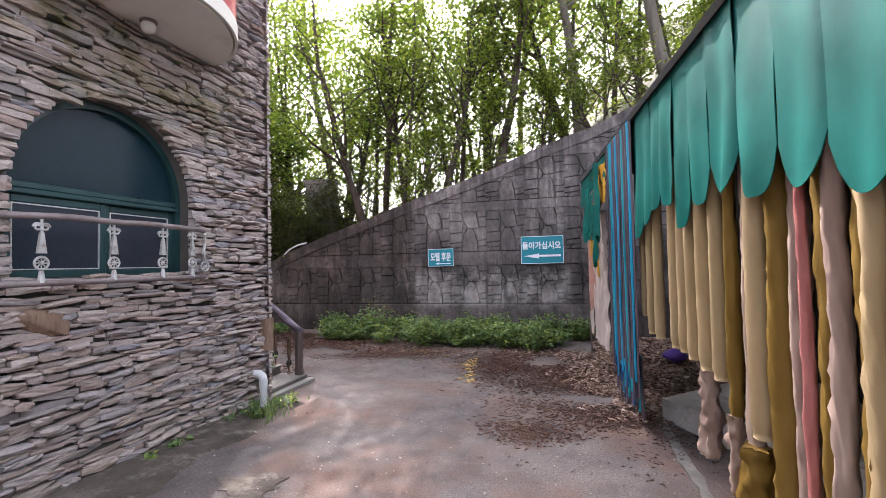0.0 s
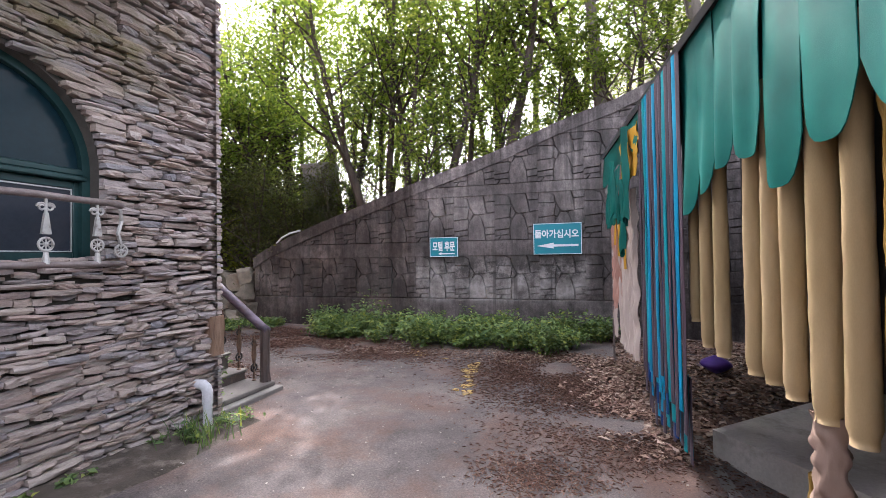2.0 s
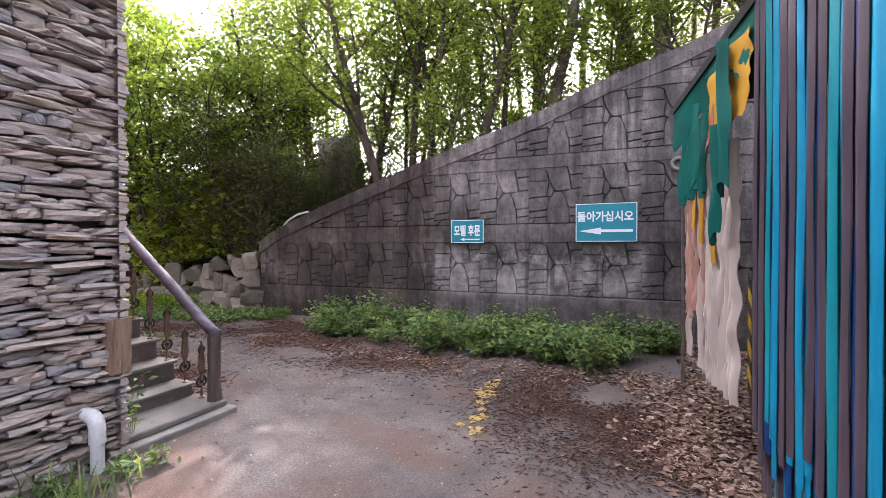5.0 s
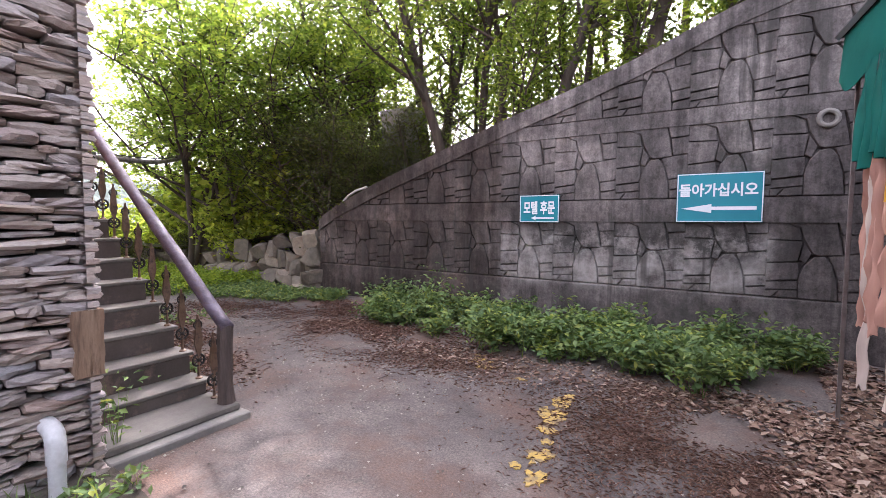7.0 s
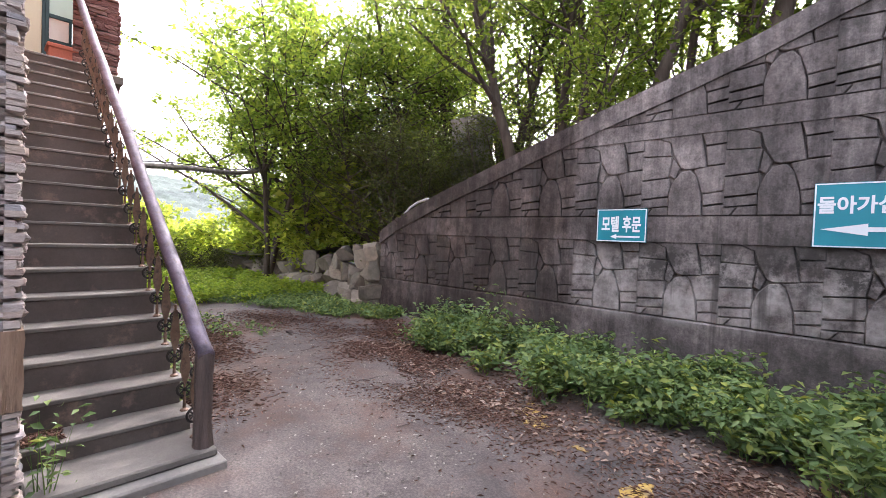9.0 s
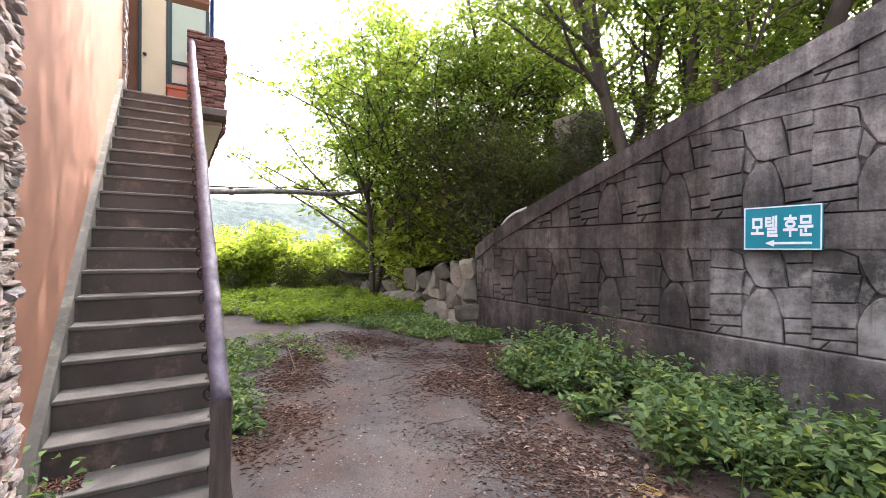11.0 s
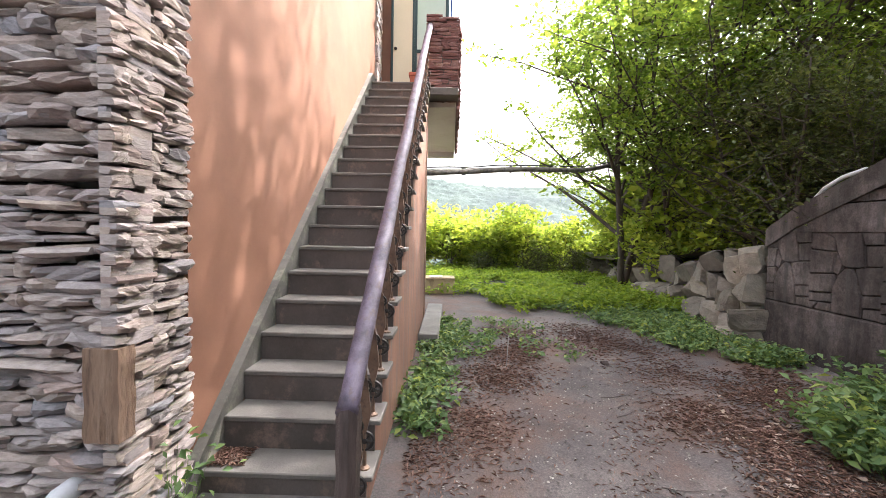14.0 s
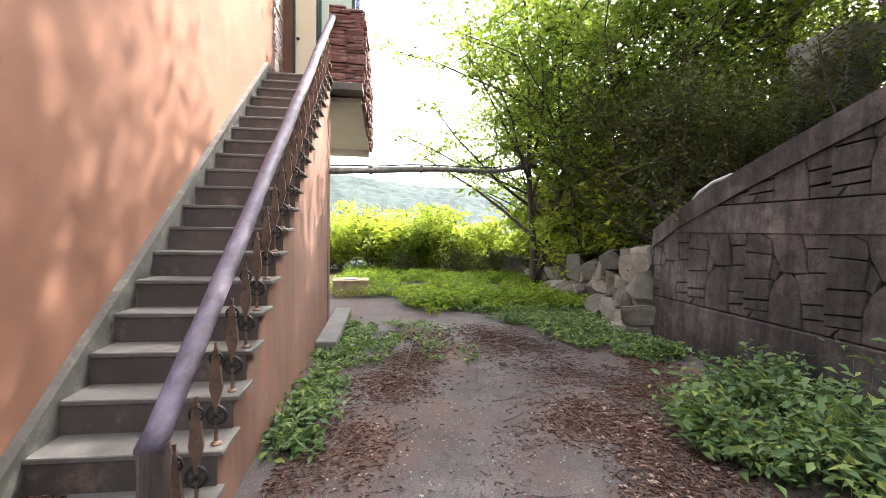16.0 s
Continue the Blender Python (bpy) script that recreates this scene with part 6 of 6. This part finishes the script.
for i in range(60):
    x, y = -3.28 + 0.12 * grng.normal(), 4.35 + 0.16 * grng.normal()
    a, h = grng.random() * 6.28, 0.14 + 0.16 * grng.random()
    b0 = np.array((x, y, 0.0))
    tip = b0 + (0.5 * h * math.cos(a), 0.5 * h * math.sin(a), h)
    mid = b0 + (0.18 * h * math.cos(a), 0.18 * h * math.sin(a), h * 0.6)
    wv = np.array((-math.sin(a), math.cos(a), 0)) * 0.006
    k = len(gv)
    gv += [b0 - wv, b0 + wv, mid + wv * 0.8, mid - wv * 0.8, tip]
    gf += [(k, k + 1, k + 2, k + 3), (k + 3, k + 2, k + 4)]
solo("grass_tuft", (np.array(gv), gf), M_WEED, "tuft of long grass at the tower foot", "grass", "stuff", smooth=False)


# ---- litter ----
def litter(name, n, region, mat, label, size, aspect, rng, lift=0.006):
    c = np.array([region() for _ in range(n)])
    z = np.array([ground_z(x, y) for x, y in c]) + lift + 0.01 * rng.random(n)
    v, f = leaves(np.column_stack([c, z]), size, rng, 0.8, aspect, 0.5)
    v[:, 2] = np.maximum(v[:, 2], np.repeat(z - 0.003, 4))
    return solo(name, (v, f), mat, label, "litter", "stuff", smooth=False)


lrng = np.random.default_rng(15)


def band_region(pts, w):
    """Random places about a line of points."""
    p = np.array(pts, float)
    def one():
        while True:
            k = lrng.random() * (len(p) - 1)
            j = min(int(k), len(p) - 2)
            q = p[j] + (p[j + 1] - p[j]) * (k - j)
            x, y = q[0] + w * lrng.normal(), q[1] + w * lrng.normal()
            if lrng.random() < 0.25 + 1.3 * (0.5 + wob(x, y, 6, 1.4)) - 0.2 and y < 10.7 and not (x < -3.5 and y < 5.95):
                return x, y
    return one


def shed_region():
    while True:
        x, y = 0.55 + 2.3 * lrng.random(), 5.0 + 5.6 * lrng.random()
        if x > front(y) - 0.35 * lrng.random() and not (y < 6.2 and x > 1.0 + 0.9 * (y - 5.2)):
            return x, y


litter("fallen_leaves", 6500, shed_region, M_DRY, "thick carpet of dry brown leaves under the shed", 0.085, 0.55, lrng, 0.0)
litter("fallen_leaves", 2600, band_region([(-0.2, 8.3), (0.3, 8.0), (0.5, 7.0), (0.55, 6.2), (0.75, 5.4)], 0.28), M_DRY, "dry brown leaves drifting out from the shed", 0.075, 0.55, lrng)
litter("fallen_leaves", 1500, band_region([(-5.8, 9.2), (-4.4, 8.5), (-3.0, 8.2), (-1.4, 8.4), (0.0, 8.2)], 0.28), M_DRY, "dry leaves along the weed bed", 0.06, 0.5, lrng)
litter("needle_litter", 24000, band_region([(-0.9, 8.0), (-0.5, 7.2), (-0.2, 6.6), (0.3, 6.0), (0.7, 4.9)], 0.5), M_NEEDLE, "reddish-brown needle litter on the asphalt", 0.04, 0.14, lrng)
litter("needle_litter", 15000, band_region([(-9.0, 8.2), (-7.6, 8.6), (-6.2, 8.9), (-5.0, 8.3), (-4.2, 8.0), (-3.4, 8.0), (-2.4, 8.0)], 0.35), M_NEEDLE, "reddish-brown needle litter before the weeds", 0.042, 0.14, lrng)
litter("needle_litter", 5000, band_region([(-6.9, 10.1), (-6.4, 9.8), (-6.0, 9.4), (-5.6, 8.8), (-4.6, 8.6), (-4.0, 9.0), (-3.3, 8.8)], 0.25), M_NEEDLE, "reddish-brown litter between the weed clumps", 0.055, 0.16, lrng)
litter("needle_litter", 6000, band_region([(-8.8, 7.2), (-7.4, 7.0), (-6.2, 6.7), (-5.3, 6.3), (-4.6, 6.15)], 0.26), M_NEEDLE, "reddish-brown litter beside the stair flank", 0.05, 0.18, lrng)
litter("needle_litter", 1600, band_region([(-0.6, 4.5), (-0.2, 4.3), (0.3, 4.2)], 0.22), M_NEEDLE, "small heap of reddish litter on the asphalt", 0.045, 0.18, lrng)
litter("needle_litter", 500, lambda: (SX0 - 0.05 - 0.2 * lrng.random(), SY0 + 0.2 * lrng.random() ** 1.5), M_NEEDLE, "needles blown onto the lowest step", 0.045, 0.16, lrng, SZ0 + 0.003)
litter("grit", 5200, lambda: (-6.5 + 7.4 * lrng.random(), 1.2 + 7.4 * lrng.random()) if lrng.random() < 0.5 else (-7.0 + 4.5 * lrng.random(), 6.2 + 2.4 * lrng.random()), M_PEBBLE, "scattered grit and crumbs on the asphalt", 0.022, 0.8, lrng)
tw = []
for i in range(46):
    x, y = band_region([(-9.0, 7.6), (-6.5, 8.2), (-4.6, 8.2), (-2.5, 7.6)], 0.6)()
    a, ln = lrng.random() * 3.14, 0.12 + 0.4 * lrng.random() ** 2
    tw.append(tube([(x + ln * t * math.cos(a + 0.4 * t), y + ln * t * math.sin(a + 0.4 * t), 0.012 + ground_z(x, y)) for t in (0, 0.33, 0.66, 1)], [0.005, 0.004, 0.004, 0.002], 4))
solo("twigs", join(*tw), M_NEWEL, "scattered dark twigs on the asphalt", "twigs", "stuff")
solo("branch", tube([(-9.0, 6.9, 0.02), (-8.2, 7.1, 0.035), (-7.5, 7.0, 0.03), (-6.8, 6.9, 0.02)], [0.012, 0.012, 0.009, 0.005], 5), M_NEWEL, "thin fallen branch across the path", "branch")
solo("clod", moved(boulder(77), Matrix.Translation((-7.05, 8.1, 0.02)) @ Matrix.Diagonal((0.1, 0.09, 0.08, 1))), M_NEWEL, "small dark clod on the path", "clod")


# ---- worn yellow marking ----
def chip(x, y, rx, ry, seed):
    n = 28
    p = []
    for k in range(n):
        a = 6.2832 * k / n
        q = 0.8 + 0.6 * wob(math.cos(a) * 1.5 + seed, math.sin(a) * 1.5, seed) + 0.35 * wob(math.cos(a) * 4, math.sin(a) * 4 + seed, seed)
        p.append((x + rx * q * math.cos(a), y + ry * q * math.sin(a)))
    z = ground_z(x, y)
    return prism(p, "z", z - 0.01, z + 0.007)


mk = thing("road_marking", (-1.5, 7.2, 0), "worn broken yellow paint line on the asphalt", "road marking", kind="structure")
for i, (x, y, rx, ry) in enumerate(((-1.50, 7.58, 0.12, 0.19), (-1.60, 7.32, 0.06, 0.08), (-1.50, 7.22, 0.12, 0.15), (-1.45, 6.98, 0.11, 0.07), (-1.38, 6.80, 0.05, 0.06), (-1.37, 6.56, 0.11, 0.14), (-1.30, 6.30, 0.09, 0.12), (-1.46, 6.38, 0.05, 0.05), (-2.72, 8.25, 0.15, 0.10), (-2.56, 8.08, 0.13, 0.10), (-2.80, 8.44, 0.08, 0.06), (-2.05, 7.92, 0.06, 0.04))):
    part("paint_patch", chip(x, y, rx, ry, i * 2.3), M_YPAINT, mk, smooth=False)

# soil strip at the tower foot
solo("soil_strip", sheet(lambda u, v: (-3.80 + (0.75 + 0.22 * wob(u * 7, 0, 0)) * v, 0.5 + 4.4 * u, 0.045 * (1 - v) ** 1.3 + 0.012 + 0.015 * wob(u * 30, v * 6, 0) - 0.03 * (v > 0.99)), 60, 8), M_DIRT, "strip of dark soil along the tower foot", "soil", "structure", smooth=True)
solo("tar_patch", chip(-2.35, 2.95, 0.3, 0.2, 4.4), M_DIRT, "dark stained hollow in the asphalt", "stain", "structure", smooth=False)
